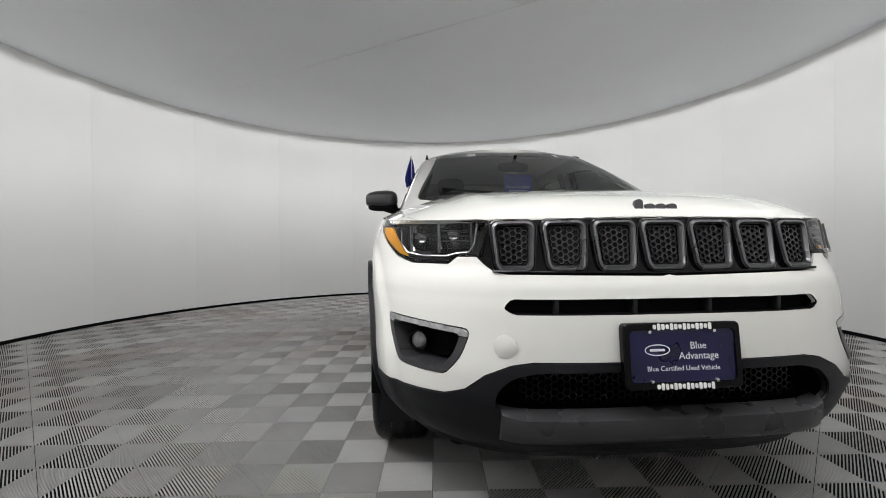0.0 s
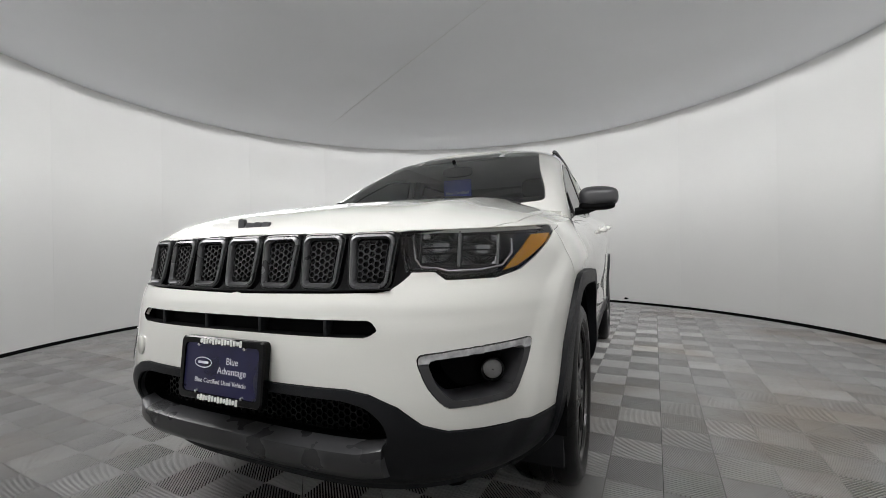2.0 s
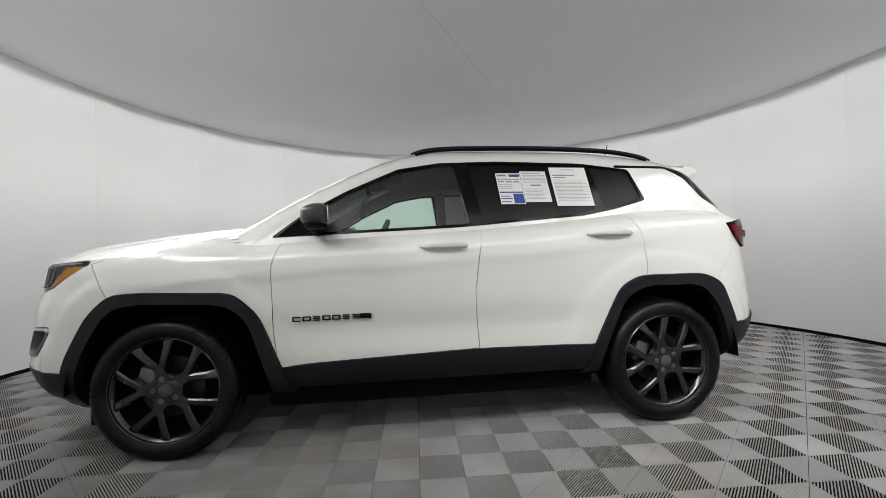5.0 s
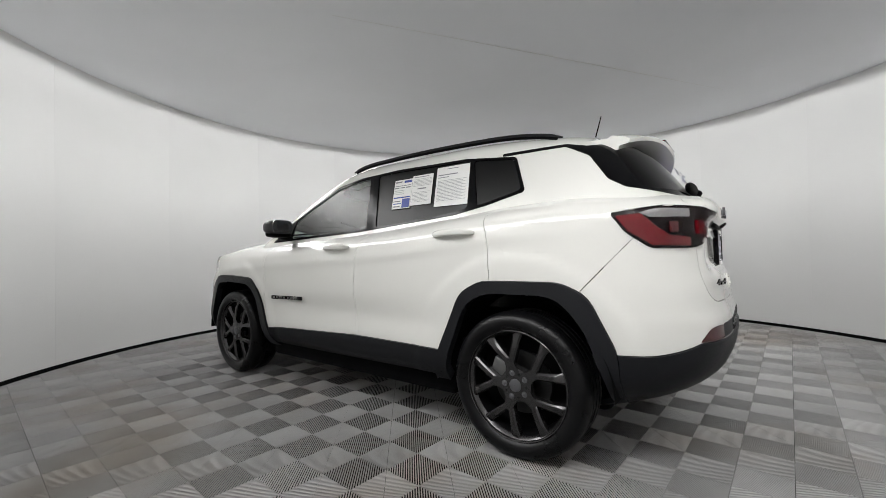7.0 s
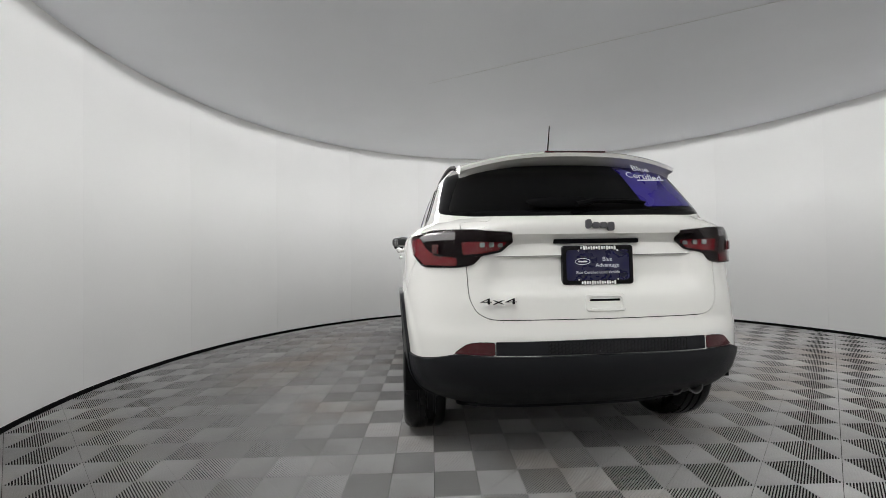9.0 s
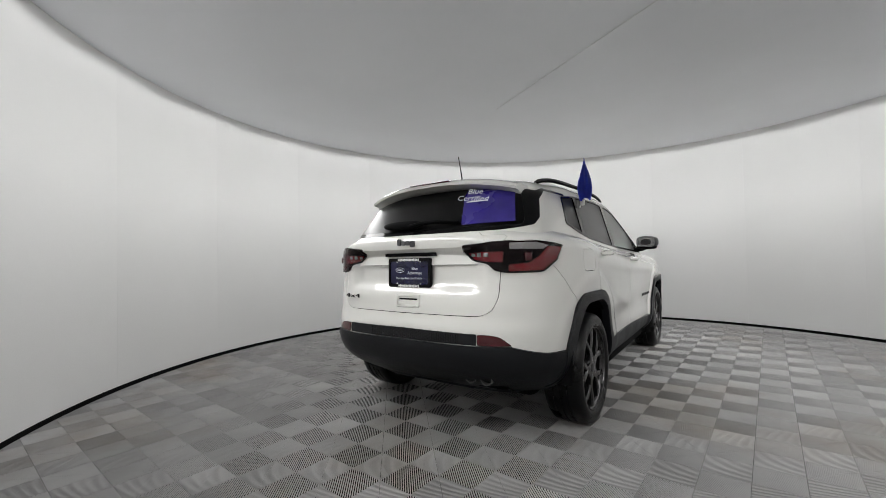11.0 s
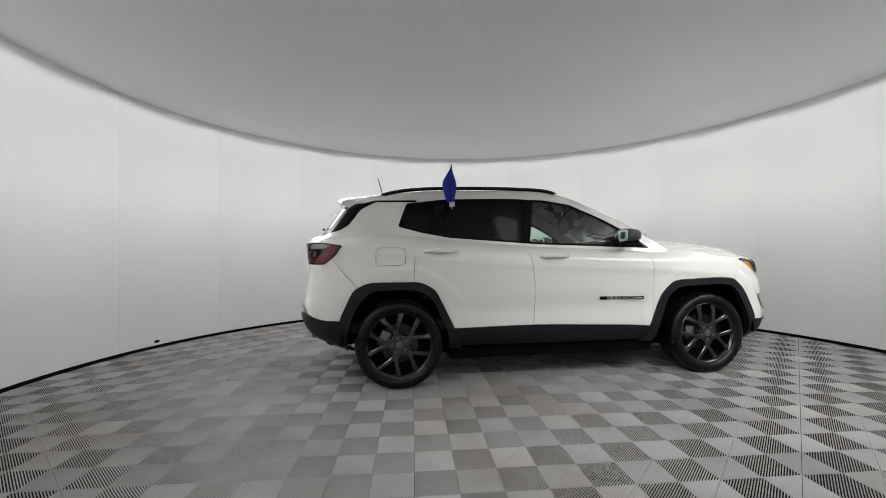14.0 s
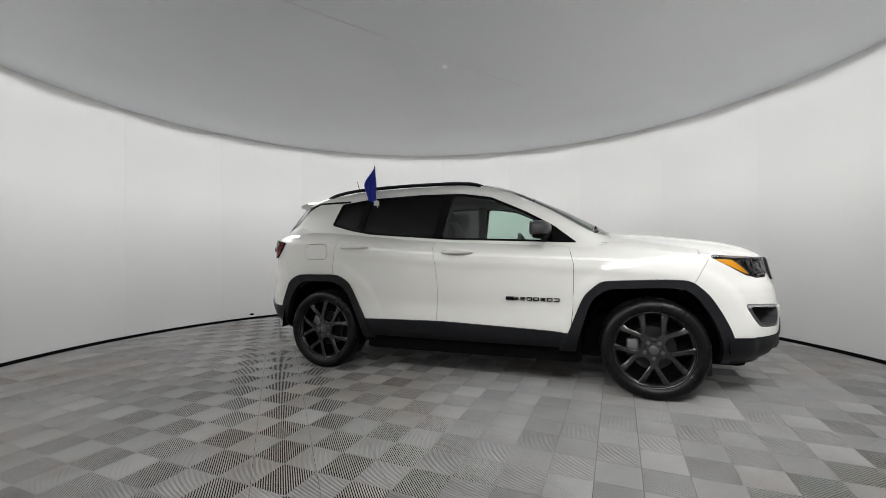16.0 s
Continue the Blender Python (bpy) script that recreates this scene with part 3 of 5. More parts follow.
def mirrored(bm):
    """The whole of a half that meets the centre plane."""
    res = bmesh.ops.duplicate(bm, geom=list(bm.verts) + list(bm.edges) + list(bm.faces))
    new_v = [g for g in res["geom"] if isinstance(g, bmesh.types.BMVert)]
    for v in new_v:
        v.co.x = -v.co.x
    bmesh.ops.reverse_faces(bm, faces=[g for g in res["geom"] if isinstance(g, bmesh.types.BMFace)])
    bmesh.ops.remove_doubles(bm, verts=[v for v in bm.verts if abs(v.co.x) < 0.004], dist=0.0025)
    return bm


def flipped(bm):
    out = bm.copy()
    for v in out.verts:
        v.co.x = -v.co.x
    bmesh.ops.reverse_faces(out, faces=out.faces)
    return out


car = thing("car", "white compact sport utility car with black plastic cladding", "car", (0, 0, 0))


def pair(name, bm, material, label="", parent=None):
    """A part and its twin on the car's other side."""
    twin = flipped(bm)
    a = part(name, bm, material, parent or car, label)
    b = part(name, twin, material, parent or car, label)
    return a, b


# ---- outlines on the side (y, z) ----
ARCH_R = blunt([(1.735, 0.15), (1.73, 0.40), (1.645, 0.645), (1.53, 0.770), (1.18, 0.772), (1.062, 0.71), (0.93, 0.40), (0.915, 0.15)], 0.07)
ARCH_F = blunt([(-0.80, 0.15), (-0.825, 0.36), (-0.925, 0.675), (-1.025, 0.752), (-1.41, 0.767), (-1.52, 0.754), (-1.585, 0.69), (-1.648, 0.59), (-1.697, 0.48), (-1.725, 0.36), (-1.73, 0.15)], 0.06)
CLAD_R = blunt([(1.78, 0.10), (1.775, 0.545), (1.665, 0.778), (1.55, 0.832), (1.149, 0.830), (1.035, 0.768), (0.886, 0.462), (0.75, 0.10)], 0.05)
CLAD_F = blunt([(-0.60, 0.10), (-0.765, 0.425), (-0.873, 0.700), (-0.988, 0.805), (-1.40, 0.822), (-1.545, 0.815), (-1.645, 0.721), (-1.705, 0.623), (-1.752, 0.528), (-1.785, 0.445), (-1.785, 0.10)], 0.05)
SILL = [(0.93, 0.10), (0.90, 0.462), (0.21, 0.470), (-0.60, 0.440), (-0.80, 0.425), (-0.86, 0.10)]
DOOR_F = blunt([(-0.772, 0.36), (-0.802, 0.60), (-0.812, 0.92), (-0.775, 1.055), (-0.70, 1.30), (0.30, 1.30), (0.284, 1.11), (0.250, 0.98), (0.222, 0.757), (0.240, 0.48), (0.245, 0.36)], 0.03)
DOOR_R = blunt([(0.245, 0.36), (0.240, 0.48), (0.222, 0.757), (0.250, 0.98), (0.284, 1.11), (0.30, 1.30), (1.08, 1.30), (1.13, 1.20), (1.19, 1.04), (1.205, 0.83), (1.10, 0.70), (0.93, 0.42), (0.92, 0.36)], 0.03)
FUEL = blunt([(1.494, 1.098), (1.266, 1.098), (1.266, 0.962), (1.494, 0.962)], 0.045, 4)
FENDER_LINE = [(-0.812, 0.30), (-0.812, 1.30), (-1.60, 1.30), (-1.60, 0.98), (-1.655, 0.965), (-1.555, 0.79), (-1.555, 0.30)]
QUARTER = [(1.0, 0.30), (1.0, 1.40), (2.3, 1.40), (2.3, 1.06), (1.80, 1.02), (1.79, 0.95), (1.64, 0.80), (1.60, 0.30)]

body = lower_body()
for poly in (ARCH_R, ARCH_F, CLAD_R, CLAD_F, SILL, DOOR_F, DOOR_R, FUEL, FENDER_LINE):
    imprint(body, SIDE, poly, on_side)

# outlines round the nose
HEADLAMP = [(-0.835, 0.958), (-0.835, 0.905), (-0.825, 0.850), (-0.750, 0.850), (-0.722, 0.828), (-0.580, 0.830), (-0.497, 0.850), (-0.430, 0.888), (-0.370, 0.928), (-0.328, 0.962), (-0.332, 0.978), (-0.370, 0.986), (-0.490, 0.985), (-0.650, 0.974)]
FOG = blunt([(-0.815, 0.642), (-0.65, 0.655), (-0.468, 0.662), (-0.495, 0.595), (-0.548, 0.515), (-0.740, 0.508), (-0.790, 0.565)], 0.025)
GRILLE = blunt([(-0.01, 0.792), (0.49, 0.800), (0.545, 0.850), (0.560, 0.955), (-0.01, 0.962)], 0.03)
SLOT = blunt([(-0.47, 0.688), (0.45, 0.688), (0.475, 0.705), (0.455, 0.728), (-0.47, 0.728)], 0.008)
INTAKE = blunt([(-0.5, 0.400), (0.47, 0.400), (0.505, 0.43), (0.495, 0.475), (0.455, 0.512), (0.39, 0.528), (-0.5, 0.530)], 0.02)
LOWER = [(-0.02, 0.10), (-0.02, 0.554), (0.40, 0.556), (0.46, 0.546), (0.530, 0.516), (0.585, 0.472), (0.640, 0.453), (0.70, 0.450), (0.80, 0.446), (0.866, 0.445), (0.95, 0.445), (0.95, 0.10)]
HOODCUT = [(-0.02, -2.2), (-0.02, -1.09), (0.25, -1.075), (0.50, -1.00), (0.690, -0.87), (0.735, -1.05), (0.775, -1.50), (0.760, -1.80), (0.70, -1.96), (0.58, -2.2)]
SCUTTLE = [(-0.02, -1.09), (0.25, -1.075), (0.50, -1.00), (0.690, -0.87), (0.690, -0.70), (-0.02, -0.70)]


def nose(f):
    c = f.calc_center_median()
    return c.y < -1.45 and f.normal.z < 0.75


def bonnet(f):
    return f.normal.z > 0.25 and f.calc_center_median().y < -0.7 and f.calc_center_median().z > 0.93


imprint(body, FRONT_CORNER, HEADLAMP, nose)
imprint(body, FRONT_CORNER, FOG, nose)
imprint(body, FRONT, GRILLE, nose)
imprint(body, FRONT, SLOT, lambda f: nose(f) and f.normal.y < -0.4)
imprint(body, FRONT, INTAKE, lambda f: nose(f) and f.normal.y < -0.3)
imprint(body, FRONT, LOWER, nose)
imprint(body, TOP, HOODCUT, bonnet)
imprint(body, TOP, SCUTTLE, bonnet)

# outlines round the tail
TAILLAMP = blunt([(-0.525, 1.118), (-0.70, 1.142), (-0.93, 1.142), (-1.085, 1.128), (-1.07, 1.095), (-1.02, 1.040), (-0.955, 1.022), (-0.925, 0.985), (-0.86, 0.972), (-0.66, 0.975), (-0.57, 1.040)], 0.012)
GATE = blunt([(-0.02, 0.735), (0.50, 0.738), (0.56, 0.765), (0.592, 0.83), (0.600, 1.00), (0.62, 1.16), (0.64, 1.30), (-0.02, 1.30)], 0.03)
LOWER_REAR = [(-0.02, 0.10), (-0.02, 0.580), (0.45, 0.582), (0.66, 0.582), (0.80, 0.540), (0.95, 0.535), (0.95, 0.10)]
REFLECTOR = blunt([(0.665, 0.586), (0.49, 0.586), (0.49, 0.642), (0.56, 0.642), (0.61, 0.632)], 0.01)
VALANCE = blunt([(-0.02, 0.584), (0.486, 0.584), (0.486, 0.644), (-0.02, 0.648)], 0.004)
RECESS = blunt([(-0.02, 0.870), (0.30, 0.885), (0.36, 0.95), (0.40, 1.085), (-0.02, 1.098)], 0.05)


def tail(f):
    c = f.calc_center_median()
    return c.y > 1.55 and f.normal.z < 0.8


imprint(body, REAR_CORNER, TAILLAMP, tail)
imprint(body, FRONT, GATE, tail)
imprint(body, FRONT, LOWER_REAR, tail)
imprint(body, FRONT, REFLECTOR, tail)
imprint(body, FRONT, VALANCE, tail)
imprint(body, SIDE, [(1.64, 0.80), (1.86, 1.042), (1.861, 1.042)], lambda f: f.calc_center_median().y > 1.6 and f.normal.x > 0.2)

# take the pieces out, from the smallest to the largest
bmesh.ops.delete(body, geom=region(body, SIDE, ARCH_R, on_side) + region(body, SIDE, ARCH_F, on_side), context="FACES")
lamp_skin = take(body, region(body, FRONT_CORNER, HEADLAMP, nose))
fog_skin = take(body, region(body, FRONT_CORNER, FOG, nose))
grille_skin = take(body, region(body, FRONT, GRILLE, nose))
slot_skin = take(body, region(body, FRONT, SLOT, lambda f: nose(f) and f.normal.y < -0.4))
intake_skin = take(body, region(body, FRONT, INTAKE, lambda f: nose(f) and f.normal.y < -0.3))
tail_skin = take(body, region(body, REAR_CORNER, TAILLAMP, tail))
reflector_skin = take(body, region(body, FRONT, REFLECTOR, tail))
valance_skin = take(body, region(body, FRONT, VALANCE, tail))
clad_skin = take(body, region(body, SIDE, CLAD_R, lambda f: on_side(f) and f.calc_center_median().y < 1.78) + [])
clad_f_skin = take(body, region(body, SIDE, CLAD_F, lambda f: on_side(f) and f.calc_center_median().y > -1.785))
for skin in (clad_skin, clad_f_skin):
    bmesh.ops.delete(skin, geom=[f for f in skin.faces if abs(f.calc_center_median().y) < 1.1 and f.calc_center_median().z < 0.30], context="FACES")
bmesh.ops.delete(body, geom=[f for f in body.faces if abs(f.calc_center_median().y) < 1.0 and f.calc_center_median().z < 0.325], context="FACES")
sill_skin = take(body, region(body, SIDE, SILL, lambda f: abs(f.calc_center_median().y) < 0.95 and f.calc_center_median().z < 0.48))
lower_skin = take(body, region(body, FRONT, LOWER, lambda f: f.calc_center_median().y < -1.5 and f.calc_center_median().z < 0.56))
lower_rear_skin = take(body, region(body, FRONT, LOWER_REAR, lambda f: f.calc_center_median().y > 1.6))
fuel_skin = take(body, region(body, SIDE, FUEL, on_side))
door_f_skin = take(body, region(body, SIDE, DOOR_F, lambda f: f.normal.x > 0.2))
door_r_skin = take(body, region(body, SIDE, DOOR_R, lambda f: f.normal.x > 0.2))
hood_skin = take(body, region(body, TOP, HOODCUT, bonnet))
bmesh.ops.delete(body, geom=region(body, TOP, SCUTTLE, bonnet), context="FACES")
gate_skin = take(body, region(body, FRONT, GATE, tail))
front_skin = take(body, [f for f in body.faces if f.calc_center_median().y < -1.3 and not inside((f.calc_center_median().y, f.calc_center_median().z), FENDER_LINE)])
fender_skin = take(body, [f for f in body.faces if f.calc_center_median().y < -0.5])
rear_side = [f for f in body.faces if f.calc_center_median().y > 0.8]


def is_bumper(f):
    c = f.calc_center_median()
    return c.y > 1.64 and c.z < 0.80 + (c.y - 1.64) * 1.1 and c.z < 1.05


bumper_rear_skin = take(body, [f for f in rear_side if is_bumper(f)])
quarter_skin = take(body, [f for f in body.faces if f.calc_center_median().y > 0.8])
body.free()

for name, skin, label in (("bonnet", hood_skin, ""), ("front_bumper", front_skin, ""), ("tailgate", gate_skin, ""), ("rear_bumper", bumper_rear_skin, "")):
    part(name, mirrored(flange(skin)), PAINT, car, label)
for name, skin in (("front_wing", fender_skin), ("front_door", door_f_skin), ("rear_door", door_r_skin)):
    pair(name, flange(skin), PAINT)
# the filler flap is on the right side only
whole_quarter = quarter_skin.copy()
for f in fuel_skin.faces:
    whole_quarter.faces.new([whole_quarter.verts.new(v.co) for v in f.verts])
bmesh.ops.remove_doubles(whole_quarter, verts=whole_quarter.verts, dist=0.0002)
part("rear_quarter_panel", flange(whole_quarter), PAINT, car)
part("rear_quarter_panel", flipped(flange(quarter_skin)), PAINT, car)
part("fuel_flap", flipped(flange(fuel_skin)), PAINT, car)
pair("wheel_arch_trim", flange(clad_skin, 0.001, 0.05, 0.016), CLAD, "black grained plastic wheel arch trim")
pair("wheel_arch_trim", flange(clad_f_skin, 0.001, 0.05, 0.016), CLAD, "black grained plastic wheel arch trim")
pair("sill_cladding", flange(sill_skin, 0.001, 0.03, 0.010), CLAD, "black grained plastic sill cladding")
part("lower_front_bumper", mirrored(flange(lower_skin, 0.001, 0.02, 0.005)), CLAD, car, "black grained plastic lower bumper")
part("lower_rear_bumper", mirrored(flange(lower_rear_skin, 0.001, 0.02, 0.010)), CLAD, car, "black grained plastic lower bumper")

# ---- cabin shell ----
DLO = blunt([(-0.835, 1.078), (-0.463, 1.093), (0.165, 1.119), (0.904, 1.178), (1.111, 1.217), (1.318, 1.272), (1.245, 1.468), (0.928, 1.505), (0.404, 1.515), (0.07, 1.502), (-0.169, 1.462), (-0.455, 1.33), (-0.67, 1.208)], 0.02)
WIN_F = blunt([(-0.62, 1.100), (-0.463, 1.108), (0.165, 1.135), (0.225, 1.138), (0.155, 1.488), (0.06, 1.484), (-0.165, 1.444), (-0.44, 1.318), (-0.60, 1.226)], 0.02)
WIN_R = blunt([(0.305, 1.143), (0.86, 1.188), (0.985, 1.212), (0.93, 1.489), (0.404, 1.498), (0.235, 1.494)], 0.02)
WIN_Q = blunt([(1.045, 1.222), (1.111, 1.235), (1.295, 1.283), (1.232, 1.455), (0.985, 1.484)], 0.02)
WS = blunt([(-0.02, 1.13), (0.58, 1.12), (0.70, 1.14), (0.675, 1.22), (0.60, 1.38), (0.535, 1.545), (-0.02, 1.568)], 0.03)
RG = blunt([(-0.02, 1.238), (0.62, 1.238), (0.66, 1.25), (0.625, 1.35), (0.565, 1.500), (-0.02, 1.52)], 0.03)
RG_TRIM = blunt([(1.16, 1.480), (1.16, 1.497), (1.50, 1.496), (1.60, 1.470), (1.68, 1.478), (1.75, 1.535), (2.10, 1.560), (2.10, 1.205), (1.94, 1.213), (1.785, 1.245), (1.71, 1.29), (1.62, 1.415), (1.50, 1.480)], 0.012)

cab = greenhouse()


def cab_side(f):
    return f.normal.x > 0.4 and abs(f.normal.y) < 0.75


def cab_front(f):
    return f.calc_center_median().y < -0.1 and f.normal.y < -0.2


def cab_rear(f):
    return f.calc_center_median().y > 1.4 and f.normal.y > 0.2


for poly in (DLO, WIN_F, WIN_R, WIN_Q):
    imprint(cab, SIDE, poly, cab_side)
imprint(cab, FRONT, WS, cab_front)
imprint(cab, FRONT, RG, cab_rear)
imprint(cab, SIDE, RG_TRIM, lambda f: f.calc_center_median().y > 1.10 and f.normal.z < 0.96)
win_f = take(cab, region(cab, SIDE, WIN_F, cab_side))
win_r = take(cab, region(cab, SIDE, WIN_R, cab_side))
win_q = take(cab, region(cab, SIDE, WIN_Q, cab_side))
ws = take(cab, region(cab, FRONT, WS, cab_front))
rg = take(cab, region(cab, FRONT, RG, cab_rear))
dlo = take(cab, region(cab, SIDE, DLO, cab_side))
rg_trim = take(cab, region(cab, SIDE, RG_TRIM, lambda f: f.calc_center_median().y > 1.10 and f.normal.z < 0.96))
low = take(cab, [f for f in cab.faces if f.calc_center_median().z < 1.018 or (f.calc_center_median().z < 1.075 and f.calc_center_median().y < -1.0)])
low.free()
part("roof", mirrored(flange(cab, 0.0005, 0.02)), PAINT, car)
pair("window_frame", flange(dlo, 0.0005, 0.02, 0.003), GLOSSB, "gloss black window surround")
part("rear_window_surround", mirrored(flange(rg_trim, 0.0005, 0.02, 0.002)), GLOSSB, car, "gloss black rear window surround")
pair("front_side_window", flange(win_f, 0.0005, 0.004, -0.004), SIDEGLASS, "green tinted glass")
pair("rear_side_window", flange(win_r, 0.0005, 0.004, -0.004), PRIVACY, "dark privacy glass")
pair("quarter_window", flange(win_q, 0.0005, 0.004, -0.004), PRIVACY, "dark privacy glass")
part("windscreen", mirrored(flange(ws, 0.0005, 0.004, 0.001)), WINDSHIELD, car, "green tinted windscreen glass")
part("rear_window", mirrored(flange(rg, 0.0005, 0.004, 0.001)), PRIVACY, car, "dark privacy glass")


def nose_y(x, z):
    """The nose's surface at a place across and a height."""
    hw, lf, n = table(z, HALF_W), 0.84, table(z, NOSE_N)
    return table(z, NOSE_Y) + lf - lf * max(0.0, 1 - (abs(x) / hw) ** n) ** (1 / n)


def tail_y(x, z):
    hw, lr, n = table(z, HALF_W), 0.78, 3.6
    y = table(z, TAIL_Y) - lr + lr * max(0.0, 1 - (abs(x) / hw) ** n) ** (1 / n)
    return y - 0.036 * smooth(abs(x), 0.54, 0.42) * smooth(z, 0.84, 0.93) * smooth(z, 1.112, 1.088)


def side_x(y, z):
    """The door skin at a place along and a height."""
    roll = max(0.0, 1 - (table(y, RIM_Z) - z) / 0.11)
    return table(z, HALF_W) - 0.105 * roll ** 2.2 + bow(y)


def pane_x(y, z):
    return table(z, CAB_W) * (1 - 0.042 * max(0.0, (y - 0.2) / 1.6) ** 2)


# ---- head lamps: clear cover, dark bowl, projectors, amber marker ----
AMBER_POLY = [(-0.556, 0.842), (-0.497, 0.853), (-0.370, 0.932), (-0.345, 0.957), (-0.435, 0.950)]
marker = lamp_skin.copy()
imprint(marker, FRONT_CORNER, AMBER_POLY, anywhere)
amber = take(marker, region(marker, FRONT_CORNER, AMBER_POLY, anywhere))
marker.free()
rim_band = lamp_skin.copy()
INNER = [(a * 0.955 - 0.028, 0.912 + (b - 0.912) * 0.84) for a, b in HEADLAMP]
imprint(rim_band, FRONT_CORNER, INNER, anywhere)
hole = take(rim_band, region(rim_band, FRONT_CORNER, INNER, anywhere))
hole.free()
bowl = flange(lamp_skin.copy(), 0.002, 0.0, -0.055)
for v in bowl.verts:
    v.co.y += 0.02
housings = pair("head_lamp", bowl, BOWL, "dark head lamp bowl")
covers = (flange(lamp_skin.copy(), 0.002, 0.05), flange(rim_band, 0.001, 0.02, -0.004), flange(amber, 0.0, 0.006, -0.006))
for name, bm, m, label in zip(("lamp_cover", "lamp_bezel", "side_marker"), covers, (CLEAR, GLOSSB, AMBER), ("clear lamp cover", "gloss black bezel", "amber side marker")):
    for side, ob in enumerate(housings):
        part(name, flipped(bm) if side else bm.copy(), m, ob, label)
    bm.free()
for side, ob in zip((1, -1), housings):
    for x0, x1, z0, z1 in ((0.556, 0.640, 0.872, 0.952), (0.652, 0.728, 0.866, 0.944)):
        bm = bmesh.new()
        n = 8
        dish = []
        for j in range(n + 1):
            row = []
            for i in range(n + 1):
                u, v = 2 * i / n - 1, 2 * j / n - 1
                x, z = x0 + (x1 - x0) * i / n, z0 + (z1 - z0) * j / n
                row.append(bm.verts.new((side * x, nose_y(x, z) + 0.022 + 0.030 * (1 - u * u) * (1 - v * v), z)))
            dish.append(row)
        for p, q in zip(dish, dish[1:]):
            for i in range(n):
                bm.faces.new([p[i], p[i + 1], q[i + 1], q[i]])
        bmesh.ops.recalc_face_normals(bm, faces=bm.faces)
        part("reflector", bm, DARKCHROME, ob, "dark mirrored square reflector")
        for x in (x0 - 0.005, x1 + 0.005):
            bm = bmesh.new()
            tube(bm, [(side * x, nose_y(x, z) + 0.016, z) for z in (z0 - 0.004, (z0 + z1) / 2, z1 + 0.004)], 0.0035, 6)
            part("reflector_edge", bm, SLOTGREY, ob)
        for k in range(3):
            z = z0 + (z1 - z0) * (0.3 + 0.2 * k)
            bm = bmesh.new()
            tube(bm, [(side * x, nose_y(x, z) + 0.024, z) for x in (x0, (x0 + x1) / 2, x1)], 0.0022, 5)
            part("reflector_rib", bm, BOWL, ob)
    bm = bmesh.new()
    pts = [(0.535, 0.945), (0.545, 0.885), (0.560, 0.862), (0.60, 0.858), (0.625, 0.850), (0.70, 0.852), (0.745, 0.862), (0.765, 0.895), (0.762, 0.935)]
    tube(bm, [(side * x, nose_y(x, z) + 0.010, z) for x, z in pts], 0.0036, 6)
    part("light_strip", bm, DARKCHROME, ob, "bright trim line")

# ---- grille: gloss black panel, seven framed slots with honeycomb ----
grille = part("grille", mirrored(flange(grille_skin, 0.001, 0.03, -0.004)), GLOSSB, car, "gloss black grille with seven framed slots")


def hex_net(bm, w, h, cell, bar, to3d, depth):
    """A net of six-sided holes within a rectangle."""
    rows = int(h / (cell * 0.87)) + 1
    cols = int(w / (cell * 1.5)) + 1
    for i in range(-cols, cols + 1):
        for j in range(-rows, rows + 1):
            cx = i * cell * 0.75 * 2 / 2
            cz = (j + (0.5 if i % 2 else 0)) * cell * 0.87
            if abs(cx) > w / 2 or abs(cz) > h / 2:
                continue
            ring = [(cx + cell / 2 * math.cos(radians(60 * k)), cz + cell / 2 * math.sin(radians(60 * k))) for k in range(6)]
            inn = [(cx + (cell / 2 - bar) * math.cos(radians(60 * k)), cz + (cell / 2 - bar) * math.sin(radians(60 * k))) for k in range(6)]
            vo = [bm.verts.new(to3d(*p, 0)) for p in ring]
            vi = [bm.verts.new(to3d(*p, 0)) for p in inn]
            vd = [bm.verts.new(to3d(*p, depth)) for p in inn]
            for k in range(6):
                q = (k + 1) % 6
                bm.faces.new([vo[k], vo[q], vi[q], vi[k]])
                bm.faces.new([vi[k], vi[q], vd[q], vd[k]])


